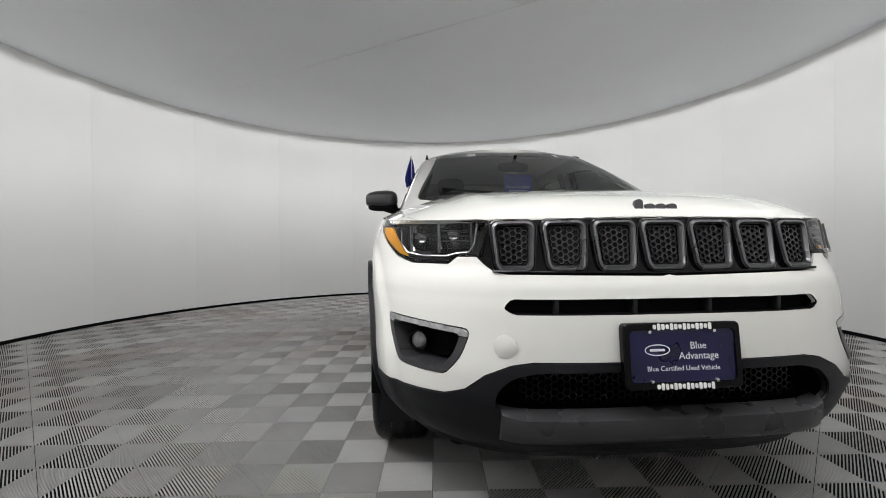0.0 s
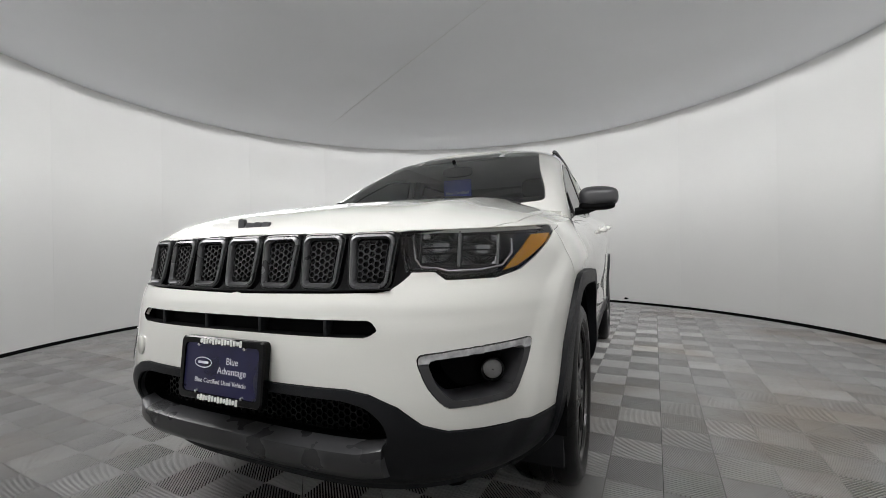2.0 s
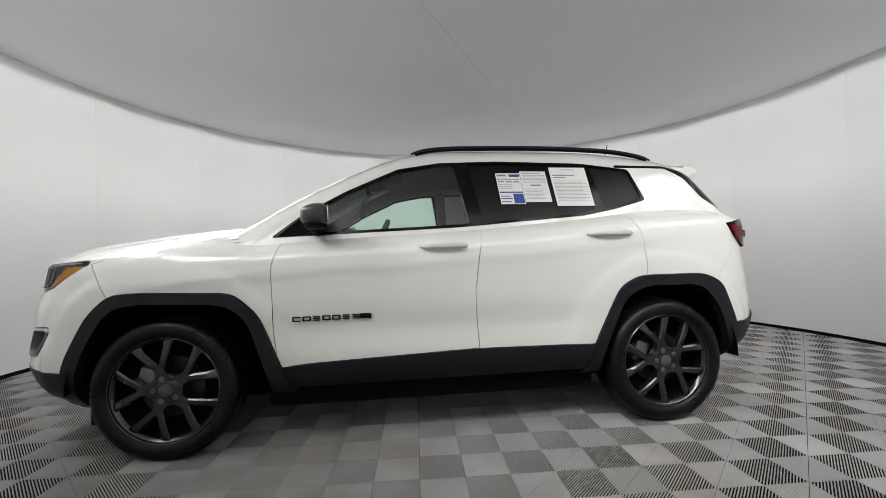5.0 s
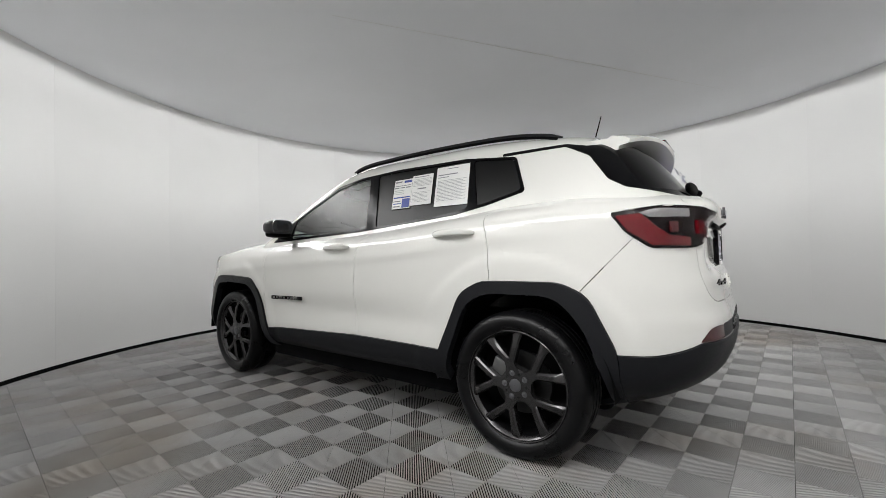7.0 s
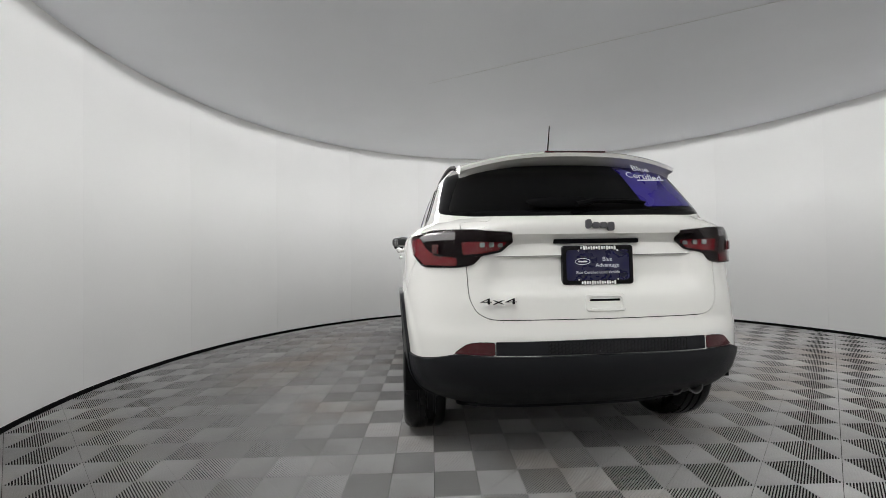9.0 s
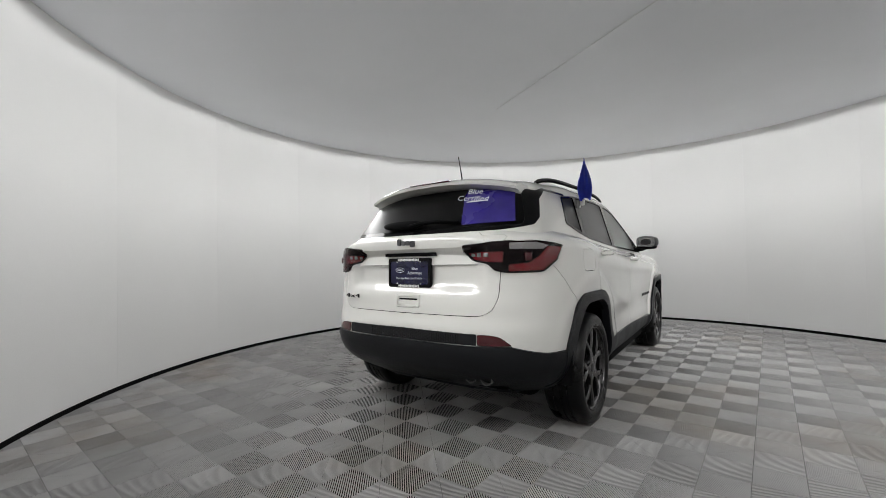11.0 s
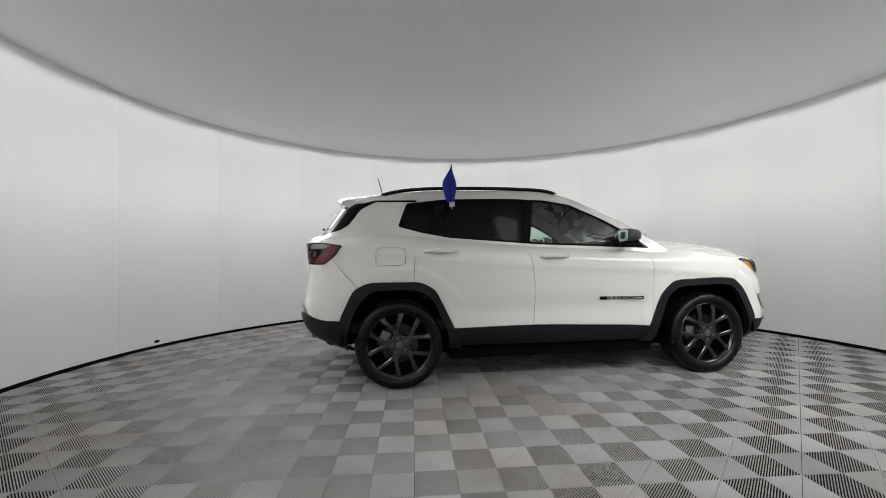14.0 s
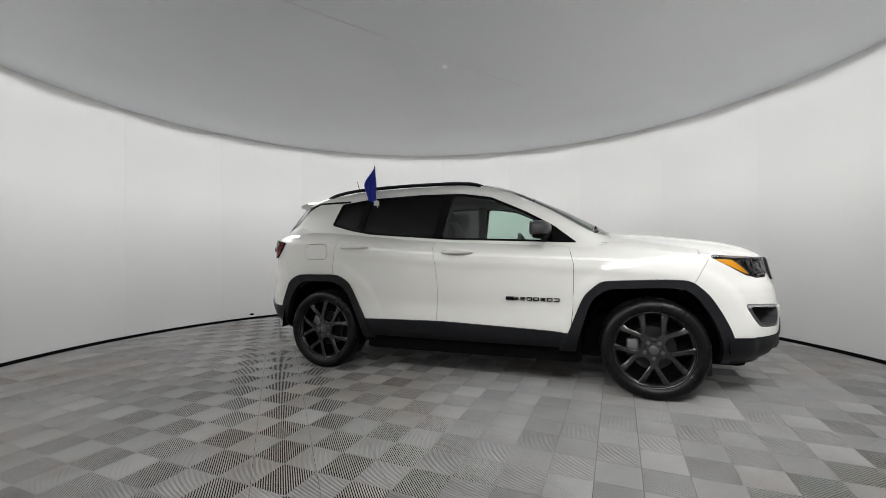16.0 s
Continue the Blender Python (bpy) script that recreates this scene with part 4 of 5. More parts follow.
for k in range(-3, 4):
    cx = 0.1455 * k
    w, h, cz = 0.113 - 0.003 * abs(k), 0.134, 0.881

    def at(a, b, d, cx=cx, cz=cz):
        x, z = cx + a * (1 + 0.10 * b / 0.066), cz + b
        return (x, nose_y(x, z) + d, z)

    rows = []
    bm = bmesh.new()
    for ww, hh, r, d in ((w + 0.012, h + 0.012, 0.022, 0.004), (w + 0.008, h + 0.008, 0.021, -0.010), (w - 0.004, h - 0.004, 0.018, -0.013), (w - 0.016, h - 0.016, 0.014, -0.004), (w - 0.018, h - 0.018, 0.013, 0.020)):
        rows.append([bm.verts.new(at(a, b, d)) for a, b in rounded(ww, hh, r)])
    for p, q in zip(rows, rows[1:]):
        n = len(p)
        for i in range(n):
            bm.faces.new([p[i], p[(i + 1) % n], q[(i + 1) % n], q[i]])
    bmesh.ops.recalc_face_normals(bm, faces=bm.faces)
    part("slot_frame", bm, SLOTGREY, grille, "satin grey slot frame")
    bm = bmesh.new()
    rows = []
    for ww, hh, r, d in ((w + 0.026, h + 0.024, 0.028, 0.003), (w + 0.022, h + 0.020, 0.027, -0.006), (w + 0.016, h + 0.014, 0.024, -0.007), (w + 0.011, h + 0.011, 0.022, 0.003)):
        rows.append([bm.verts.new(at(a, b, d)) for a, b in rounded(ww, hh, r)])
    for p, q in zip(rows, rows[1:]):
        n = len(p)
        for i in range(n):
            bm.faces.new([p[i], p[(i + 1) % n], q[(i + 1) % n], q[i]])
    bmesh.ops.recalc_face_normals(bm, faces=bm.faces)
    part("slot_surround", bm, PIANO, grille, "polished black slot surround")
    bm = bmesh.new()
    plate(bm, rounded(w - 0.012, h - 0.012, 0.014), lambda a, b: at(a, b, 0.006), 0.004, (0, 1, 0))
    part("slot_back", bm, BLACK, grille)
    bm = bmesh.new()
    hex_net(bm, w - 0.034, h - 0.034, 0.0205, 0.0022, lambda a, b, d: at(a, b, -0.001 + d), 0.006)
    bmesh.ops.recalc_face_normals(bm, faces=bm.faces)
    part("honeycomb_insert", bm, NET, grille)
bm = bmesh.new()
tube(bm, [(0.5 * k / 10, nose_y(0.05 * k, 0.797) - 0.003, 0.799 + 0.0008 * abs(k)) for k in range(-10, 11)], 0.004, 6)
part("lower_grille_strip", bm, GLOSSB, grille)


def recessed(skin, depth, material, name, label=""):
    """An opening: a back set deep behind the skin and walls up to it."""
    bm = skin
    bm.normal_update()
    edges = [e for e in bm.edges if e.is_boundary and not all(abs(v.co.x) < 0.002 for v in e.verts)]
    res = bmesh.ops.extrude_edge_only(bm, edges=edges)
    outer = {g for g in res["geom"] if isinstance(g, bmesh.types.BMVert)}
    for v in bm.verts:
        if v not in outer:
            v.co.y += depth
    bmesh.ops.recalc_face_normals(bm, faces=bm.faces)
    return part(name, mirrored(bm), material, car, label)


recessed(slot_skin, 0.035, BLACK, "upper_air_slot", "black air slot")
for x in (-0.33, -0.11, 0.11, 0.33):
    bm = bmesh.new()
    box(bm, (x - 0.006, nose_y(x, 0.708) + 0.006, 0.686), (x + 0.006, nose_y(x, 0.708) + 0.034, 0.730), bevel=0.002)
    part("slot_divider", bm, CLAD, car)
recessed(intake_skin, 0.09, BLACK, "lower_air_intake", "black lower air intake")
bm = bmesh.new()
hex_net(bm, 0.86, 0.10, 0.024, 0.0026, lambda a, b, d: (a, nose_y(a, 0.46) + 0.06 + d, 0.475 + b), 0.01)
part("intake_mesh", bm, GLOSSB, car, "black honeycomb mesh")
bm = bmesh.new()
lip = []
for k in range(-16, 17):
    x = 0.485 * k / 16
    y, end = nose_y(x, 0.38) - 0.016, smooth(abs(x), 0.50, 0.42)
    sect = [(0.040, 0.412), (0.004, 0.406), (-0.002 - 0.012 * end, 0.397), (-0.002 - 0.010 * end, 0.352), (0.012, 0.322), (0.070, 0.300)]
    lip.append([bm.verts.new((x, y + dy, z + 0.010 * (1 - end))) for dy, z in sect])
for p, q in zip(lip, lip[1:]):
    for i in range(len(p) - 1):
        bm.faces.new([p[i], p[i + 1], q[i + 1], q[i]])
bm.faces.new(lip[0])
bm.faces.new(list(reversed(lip[-1])))
bmesh.ops.recalc_face_normals(bm, faces=bm.faces)
part("skid_lip", bm, LIPGREY, car, "satin grey lower lip", 40)

# ---- fog lamp pockets ----
pockets = []
fog_base = fog_skin.copy()
FOG_INNER = [(-0.645 + (a + 0.645) * 0.82, 0.580 + (b - 0.580) * 0.74) for a, b in FOG]
imprint(fog_skin, FRONT_CORNER, FOG_INNER, anywhere)
fog_hole = take(fog_skin, region(fog_skin, FRONT_CORNER, FOG_INNER, anywhere))
for v in fog_hole.verts:
    v.co += Vector((-0.030, 0.112, 0))
STRIP = [(-0.84, 0.616), (-0.44, 0.634), (-0.44, 0.70), (-0.84, 0.70)]
imprint(fog_skin, FRONT_CORNER, STRIP, anywhere)
fog_strip = take(fog_skin, region(fog_skin, FRONT_CORNER, STRIP, anywhere))
bezels = pair("fog_lamp_surround", flange(fog_skin, 0.001, 0.12, 0.002), MIRRORCAP, "dark satin grey fog lamp surround")
fog_parts = ((flange(fog_hole, 0.0, 0.0), BLACK, "fog_pocket", ""), (flange(fog_strip, 0.002, 0.03, 0.001), STRIP_LENS, "daylight_lamp", "clear daytime light strip"))
for bm, m, name, label in fog_parts:
    for side, ob in enumerate(bezels):
        part(name, flipped(bm) if side else bm.copy(), m, ob, label)
    bm.free()
for side, ob in zip((1, -1), bezels):
    seat = Matrix.Translation((side * 0.712, -1.930, 0.574)) @ Matrix.Rotation(side * radians(22), 4, "Z")
    bm = bmesh.new()
    lathe(bm, [(-0.004, 0.002), (-0.003, 0.014), (0.004, 0.026), (0.008, 0.027)], (0, 0, 0), "y", 28)
    bmesh.ops.transform(bm, matrix=seat, verts=bm.verts)
    part("fog_lamp", bm, PALELENS, ob, "round clear fog lamp")
    bm = bmesh.new()
    lathe(bm, [(0.006, 0.027), (-0.006, 0.029), (-0.006, 0.033), (0.010, 0.036)], (0, 0, 0), "y", 28)
    bmesh.ops.transform(bm, matrix=seat, verts=bm.verts)
    part("fog_lamp_ring", bm, GLOSSB, ob)
bm = bmesh.new()
lathe(bm, [(-0.0020, 0.001), (-0.0020, 0.0310), (-0.0012, 0.0325), (0.004, 0.033)], (0, 0, 0), "y", 32)
bmesh.ops.transform(bm, matrix=Matrix.Translation((-0.475, nose_y(0.475, 0.60), 0.600)) @ Matrix.Rotation(-math.atan2(nose_y(0.505, 0.60) - nose_y(0.445, 0.60), 0.06), 4, "Z"), verts=bm.verts)
part("tow_eye_cover", bm, PAINT, car)

# ---- tail lamps ----
RED_POLY = blunt([(-0.540, 1.106), (-0.628, 1.113), (-0.685, 1.060), (-0.74, 1.026), (-0.850, 1.016), (-0.850, 0.980), (-0.665, 0.985), (-0.580, 1.042)], 0.008)
PALE_POLY = blunt([(-0.620, 1.117), (-0.70, 1.133), (-0.845, 1.133), (-0.845, 1.100), (-0.66, 1.098)], 0.006)
RED_IN = blunt([(-0.875, 1.088), (-1.045, 1.088), (-1.010, 1.048), (-0.955, 1.034), (-0.880, 1.030)], 0.008)
bases = pair("tail_lamp", flange(tail_skin.copy(), 0.001, 0.03, 0.006), DARKLENS, "smoked tail lamp with red and clear lenses")
for poly, m, name in ((RED_POLY, REDLENS, "red_lens"), (PALE_POLY, PALELENS, "clear_lens"), (RED_IN, REDLENS, "inner_red_lens")):
    skin = tail_skin.copy()
    imprint(skin, REAR_CORNER, poly, anywhere)
    piece = flange(take(skin, region(skin, REAR_CORNER, poly, anywhere)), 0.0, 0.006, 0.0085)
    skin.free()
    for side, ob in enumerate(bases):
        part(name, flipped(piece) if side else piece.copy(), m, ob)
    piece.free()
cover = flange(tail_skin.copy(), 0.001, 0.01, 0.014)
for side, ob in enumerate(bases):
    part("lamp_cover", flipped(cover) if side else cover.copy(), THINCLEAR, ob, "clear lamp cover")
cover.free()
for side, ob in zip((1, -1), bases):
    for x in (0.445, 0.487, 0.530):
        bm = bmesh.new()
        y = tail_y(x, 1.075)
        box(bm, (x - 0.012, y - 0.004, 1.062), (x + 0.012, y + 0.011, 1.084), bevel=0.003)
        for v in bm.verts:
            v.co.x *= side
        if side < 0:
            bmesh.ops.reverse_faces(bm, faces=bm.faces)
        part("lamp_cell", bm, PALELENS, ob)
    bm = bmesh.new()
    box(bm, (-0.020, -0.004, -0.022), (0.020, 0.004, 0.022), pose(side * 0.735, tail_y(0.735, 1.055) + 0.006, 1.058, 0, 0, -side * 42), 0.003)
    part("lamp_window", bm, DARKRED, ob)
pair("rear_reflector", flange(reflector_skin, 0.001, 0.02, 0.002), DARKRED, "red bumper reflector")
valance = part("rear_valance", mirrored(flange(valance_skin, 0.001, 0.02, -0.003)), CLAD, car, "black plastic bumper insert")
bm = bmesh.new()
hex_net(bm, 0.64, 0.046, 0.021, 0.003, lambda a, b, d: (a - 0.06, tail_y(a - 0.06, 0.615) + 0.004 - d, 0.614 + b), 0.006)
part("honeycomb_strip", bm, NET, valance)

# ---- under the car ----
bm = bmesh.new()
# Both boxes reach lower than needed, to block light and deepen the shade beneath.
box(bm, (-0.62, -1.93, 0.205), (0.62, 1.68, 0.55), bevel=0.04)
box(bm, (-0.80, -0.86, 0.195), (0.80, 0.92, 0.50), bevel=0.03)
part("underbody", bm, BLACK, car, "black underbody, hung low to block light under the car")
for side in (1, -1):
    for sy in (-1, 1):
        bm = bmesh.new()
        lathe(bm, [(0.50, 0.05), (0.50, 0.438), (0.885, 0.438)], (0, sy * AXLE + (0.0 if sy < 0 else 0.01), HUB_Z), "x", 28, sign=side, arc=math.pi)
        part("wheel_arch_liner", bm, BLACK, car, "black wheel arch liner")
for x in (-0.395, -0.495):
    bm = bmesh.new()
    lathe(bm, [(-0.16, 0.030), (0.0, 0.034), (0.004, 0.036), (0.004, 0.031), (-0.10, 0.029)], (x, 2.03, 0.385), "y", 24)
    part("exhaust_tip", bm, STEEL, car, "bright exhaust tip")
bm = bmesh.new()
box(bm, (-0.58, 1.66, 0.29), (-0.30, 1.93, 0.42), bevel=0.05)
part("silencer", bm, BLACK, car)
for side in (1, -1):
    bm = bmesh.new()
    box(bm, (side * 0.62, -1.66, 0.19), (side * 0.86, -1.635, 0.40), bevel=0.006)
    part("air_deflector", bm, CLAD, car)

# ---- wheels ----


def spoke(bm, axis, side):
    """One arm of a fork, beside the wide opening whose middle lies at the angle axis: a bar that widens to a chamfered foot at the rim."""
    rings = []
    along, across = Vector((0, math.cos(axis), math.sin(axis))), Vector((0, -math.sin(axis), math.cos(axis))) * side
    n = 9
    for k in range(n):
        t = k / (n - 1)
        u, v = 0.074 + 0.172 * t, 0.0575 + 0.0145 * t
        w = 0.0155 + 0.0055 * t + 0.0080 * smooth(t, 0.72, 1.0)
        lift = -0.012 + 0.005 * math.sin(math.pi * t) - 0.003 * t
        prof = [(-w * 0.95, -0.040), (-w, -0.006), (-w * 0.62, 0.0), (w * 0.50, 0.0 - 0.004 * smooth(t, 0.6, 0.9)), (w, -0.008 - 0.004 * smooth(t, 0.6, 0.9)), (w * 0.95, -0.040)]
        rings.append([bm.verts.new(along * u + across * (v + a + 0.005 * smooth(t, 0.72, 1.0)) + Vector((lift + b, 0, 0))) for a, b in prof])
    for p, q in zip(rings, rings[1:]):
        for k in range(len(p) - 1):
            bm.faces.new([p[k], p[k + 1], q[k + 1], q[k]])
        bm.faces.new([p[-1], p[0], q[0], q[-1]])
    bm.faces.new(list(reversed(rings[0])))
    bm.faces.new(rings[-1])
    bmesh.ops.recalc_face_normals(bm, faces=bm.faces)


def build_wheel():
    """A wheel round the x axis, its face towards +x; the face lies at x = 0."""
    bm = bmesh.new()
    lathe(bm, [(-0.008, 0.2485), (0.001, 0.2515), (0.003, 0.2555), (0.000, 0.259), (-0.010, 0.258), (-0.010, 0.252), (-0.018, 0.243), (-0.030, 0.236)], (0, 0, 0), "x", 72)
    wheel = part("wheel", bm, RIM, car, "dark grey alloy wheel with split spokes")
    bm = bmesh.new()
    prof = [(-0.012, 0.250), (-0.002, 0.258), (0.010, 0.272), (0.0145, 0.290), (0.013, 0.308), (0.004, 0.326), (-0.008, 0.336), (-0.022, 0.342), (-0.048, 0.345)]
    for d in (-0.062, -0.105, -0.148):
        prof += [(d, 0.345), (d - 0.001, 0.337), (d - 0.010, 0.337), (d - 0.011, 0.345)]
    prof += [(-0.175, 0.345), (-0.198, 0.341), (-0.214, 0.328), (-0.222, 0.30), (-0.218, 0.27), (-0.205, 0.250)]
    lathe(bm, prof, (0, 0, 0), "x", 96)
    part("tyre", bm, RUBBER, wheel, "black rubber tyre")
    bm = bmesh.new()
    lathe(bm, [(-0.030, 0.237), (-0.045, 0.232), (-0.12, 0.226), (-0.20, 0.236), (-0.205, 0.25)], (0, 0, 0), "x", 72)
    part("rim_barrel", bm, BLACK, wheel, "dark inside of the rim")
    bm = bmesh.new()
    lathe(bm, [(-0.010, 0.001), (-0.010, 0.030), (-0.011, 0.066), (-0.014, 0.078), (-0.050, 0.084)], (0, 0, 0), "x", 40)
    part("hub", bm, RIM, wheel)
    bm = bmesh.new()
    lathe(bm, [(-0.004, 0.001), (-0.005, 0.024), (-0.008, 0.030), (-0.014, 0.031)], (0, 0, 0), "x", 32)
    part("centre_cap", bm, GREYTRIM, wheel)
    for k in range(5):
        a = radians(90 + 36 + 72 * k)
        for s in (-1, 1):
            bm = bmesh.new()
            spoke(bm, a + s * radians(36), -s)
            part("spoke", bm, RIM, wheel)
        bm = bmesh.new()
        plate(bm, [(0.040, -0.040), (0.068, -0.032), (0.090, -0.024), (0.112, -0.024), (0.125, -0.016), (0.129, 0.0), (0.125, 0.016), (0.112, 0.024), (0.090, 0.024), (0.068, 0.032), (0.040, 0.040)], lambda u, v: (-0.0105, u * math.cos(a) - v * math.sin(a), u * math.sin(a) + v * math.cos(a)), 0.03, (-1, 0, 0))
        part("spoke_root", bm, RIM, wheel)
        bm = bmesh.new()
        b = a
        lathe(bm, [(-0.006, 0.001), (-0.006, 0.006), (-0.008, 0.0085), (-0.0125, 0.009), (-0.009, 0.0095), (-0.009, 0.0135), (-0.0125, 0.015)], (0, 0.057 * math.cos(b), 0.057 * math.sin(b)), "x", 12)
        part("wheel_nut", bm, GREYTRIM, wheel, "dark wheel nut")
    bm = bmesh.new()
    lathe(bm, [(-0.085, 0.06), (-0.085, 0.150), (-0.107, 0.150), (-0.107, 0.06)], (0, 0, 0), "x", 48)
    part("brake_disc", bm, DISC, wheel, "steel brake disc")
    bm = bmesh.new()
    lathe(bm, [(-0.11, 0.002), (-0.11, 0.226)], (0, 0, 0), "x", 40)
    part("brake_shield", bm, BLACK, wheel)
    bm = bmesh.new()
    box(bm, (-0.125, -0.165, -0.060), (-0.058, -0.085, 0.060), None, 0.012)
    part("brake_caliper", bm, STEEL, wheel, "grey brake caliper")
    return wheel


first = build_wheel()
first.location = (0.884, -AXLE, HUB_Z)
first.rotation_euler = (radians(-20), 0, 0)
for (x, y), turn in (((0.884, AXLE), -20), ((-0.884, -AXLE), 0), ((-0.884, AXLE), -21)):
    m = pose(x, y, HUB_Z, 0, 0, 0 if x > 0 else 180) @ pose(0, 0, 0, turn, 0, 0)
    copy_thing(first, m)

# ---- door mirrors, handles, rails, badges ----


def rounded_box(bm, size, m, power=4.0, nu=20, nv=12, squash=None):
    """A superellipsoid: a box with generously rounded edges."""
    rows = []
    sg = lambda v, p: math.copysign(abs(v) ** p, v)  # noqa: E731
    e = 2 / power
    for j in range(nv + 1):
        b = -math.pi / 2 + math.pi * j / nv
        ring = []
        for k in range(nu):
            a = 2 * math.pi * k / nu
            p = Vector((size[0] / 2 * sg(math.cos(b), e) * sg(math.cos(a), e), size[1] / 2 * sg(math.cos(b), e) * sg(math.sin(a), e), size[2] / 2 * sg(math.sin(b), e)))
            if squash:
                p = squash(p)
            ring.append(bm.verts.new(m @ p))
        rows.append(ring)
    for p, q in zip(rows, rows[1:]):
        for k in range(nu):
            bm.faces.new([p[k], p[(k + 1) % nu], q[(k + 1) % nu], q[k]])
    bmesh.ops.remove_doubles(bm, verts=bm.verts, dist=1e-5)
    bmesh.ops.recalc_face_normals(bm, faces=bm.faces)


for side in (1, -1):
    bm = bmesh.new()

    def shape(p):
        k = 1 - 0.25 * smooth(p.y, 0.02, -0.07)
        return Vector((p.x * (1 - 0.15 * smooth(p.y, 0.0, -0.07)), p.y, p.z * k * (1 - 0.12 * smooth(p.x * side, -0.02, 0.1)) - 0.004))

    rounded_box(bm, (0.205, 0.135, 0.125), pose(side * 0.925, -0.590, 1.186, 0, 0, side * 8), 3.4, 28, 18, shape)
    mirror = part("door_mirror", bm, MIRRORCAP, car, "satin grey and black door mirror")
    bm = bmesh.new()
    rounded_box(bm, (0.190, 0.110, 0.050), pose(side * 0.915, -0.588, 1.134, 0, 0, side * 8), 3.0, 24, 10)
    part("mirror_base", bm, BLACK, mirror, "black lower shell")
    bm = bmesh.new()
    tube(bm, [(side * 0.80, -0.60, 1.105), (side * 0.86, -0.60, 1.112), (side * 0.90, -0.60, 1.125)], 0.022, 10)
    part("mirror_arm", bm, BLACK, mirror)
    bm = bmesh.new()
    plate(bm, rounded(0.172, 0.100, 0.035), lambda a, b: pose(side * 0.925, -0.590, 1.184, 0, 0, side * 8) @ Vector((a, 0.0655, b)), 0.004, (0, -1, 0))
    part("mirror_glass", bm, CHROME, mirror, "mirror glass")
    bm = bmesh.new()
    plate(bm, [(-0.80, 1.085), (-0.66, 1.092), (-0.635, 1.215), (-0.67, 1.20)], lambda a, b: (side * (pane_x(a, b) + 0.006), a, b), 0.012, (-side, 0, 0))
    part("mirror_sail", bm, BLACK, car)

    for y0, y1, z in ((-0.066, 0.183, 1.017), (0.857, 1.117, 1.068)):
        bm = bmesh.new()
        n = 14
        pts = []
        for k in range(n + 1):
            t = k / n
            y = y0 + (y1 - y0) * t
            zz = z + 0.006 * math.sin(math.pi * t)
            pts.append((side * (side_x(y, zz) + 0.004 + 0.032 * math.sin(math.pi * t) ** 0.5), y, zz))
        tube(bm, pts, lambda t: 0.007 + 0.011 * math.sin(math.pi * t) ** 0.6, 10, flat=1.15)
        handle = part("door_handle", bm, PAINT, car)
        bm = bmesh.new()
        mid = (y0 + y1) / 2
        rounded_box(bm, (0.010, 0.155, 0.062), pose(side * (side_x(mid, z) - 0.0022), mid, z, 0, 0, 0), 3.0, 24, 10)
        part("handle_cup", bm, PAINT, handle)

    # rails along the roof
    bm = bmesh.new()
    path = smooth_path([(side * 0.606, -0.085, 1.580), (side * 0.603, 0.02, 1.607), (side * 0.600, 0.20, 1.621), (side * 0.596, 0.64, 1.628), (side * 0.588, 1.10, 1.618), (side * 0.578, 1.34, 1.592), (side * 0.572, 1.46, 1.560)], 6)
    path = [p - Vector((0, 0, 0.010)) for p in path]
    tube(bm, path, lambda t: 0.0085 * (0.55 + 0.45 * smooth(min(t, 1 - t), 0.0, 0.10)), 10, flat=1.1)
    rail = part("roof_rail", bm, CLAD, car, "black roof rail")
    bm = bmesh.new()
    tube(bm, [(x, y, z - 0.012) for x, y, z in path[2:-2]], 0.0065, 8, flat=1.4)
    part("rail_foot", bm, BLACK, rail)

    # model name as plain blocks, with a small square mark behind it
    badge_y = [-0.712 + 0.0485 * k for k in range(7)]
    bm = bmesh.new()
    y = -0.352
    box(bm, (side * (side_x(y, 0.668) - 0.001), y - 0.030, 0.656), (side * (side_x(y, 0.668) + 0.005), y + 0.030, 0.682), bevel=0.002)
    badge = part("side_badge", bm, GLOSSB, car, "black side badge of plain blocks")
    for k, y in enumerate(badge_y):
        bm = bmesh.new()
        a, b = side_x(y, 0.665) - 0.001, side_x(y, 0.665) + 0.0055
        if k in (0, 1, 3, 4):
            for dz in (-0.0095, 0.0095):
                plate(bm, rounded(0.040, 0.0055, 0.002, 2, y + 0.021, 0.664 + 0.0008 * k + dz), lambda p, q: (side * b, p, q), 0.006, (-side, 0, 0))
            for dy in (-0.017, 0.017) if k else (-0.017,):
                plate(bm, rounded(0.0065, 0.022, 0.002, 2, y + 0.021 + dy, 0.664 + 0.0008 * k), lambda p, q: (side * b, p, q), 0.006, (-side, 0, 0))
        else:
            for dz in (-0.009, 0.0, 0.009):
                plate(bm, rounded(0.036, 0.0050, 0.002, 2, y + 0.021, 0.664 + 0.0008 * k + dz), lambda p, q: (side * b, p, q), 0.006, (-side, 0, 0))
        part("badge_block", bm, GLOSSB, badge)

# ---- spoiler, aerial, wiper, tail details ----
bm = bmesh.new()
grid = []
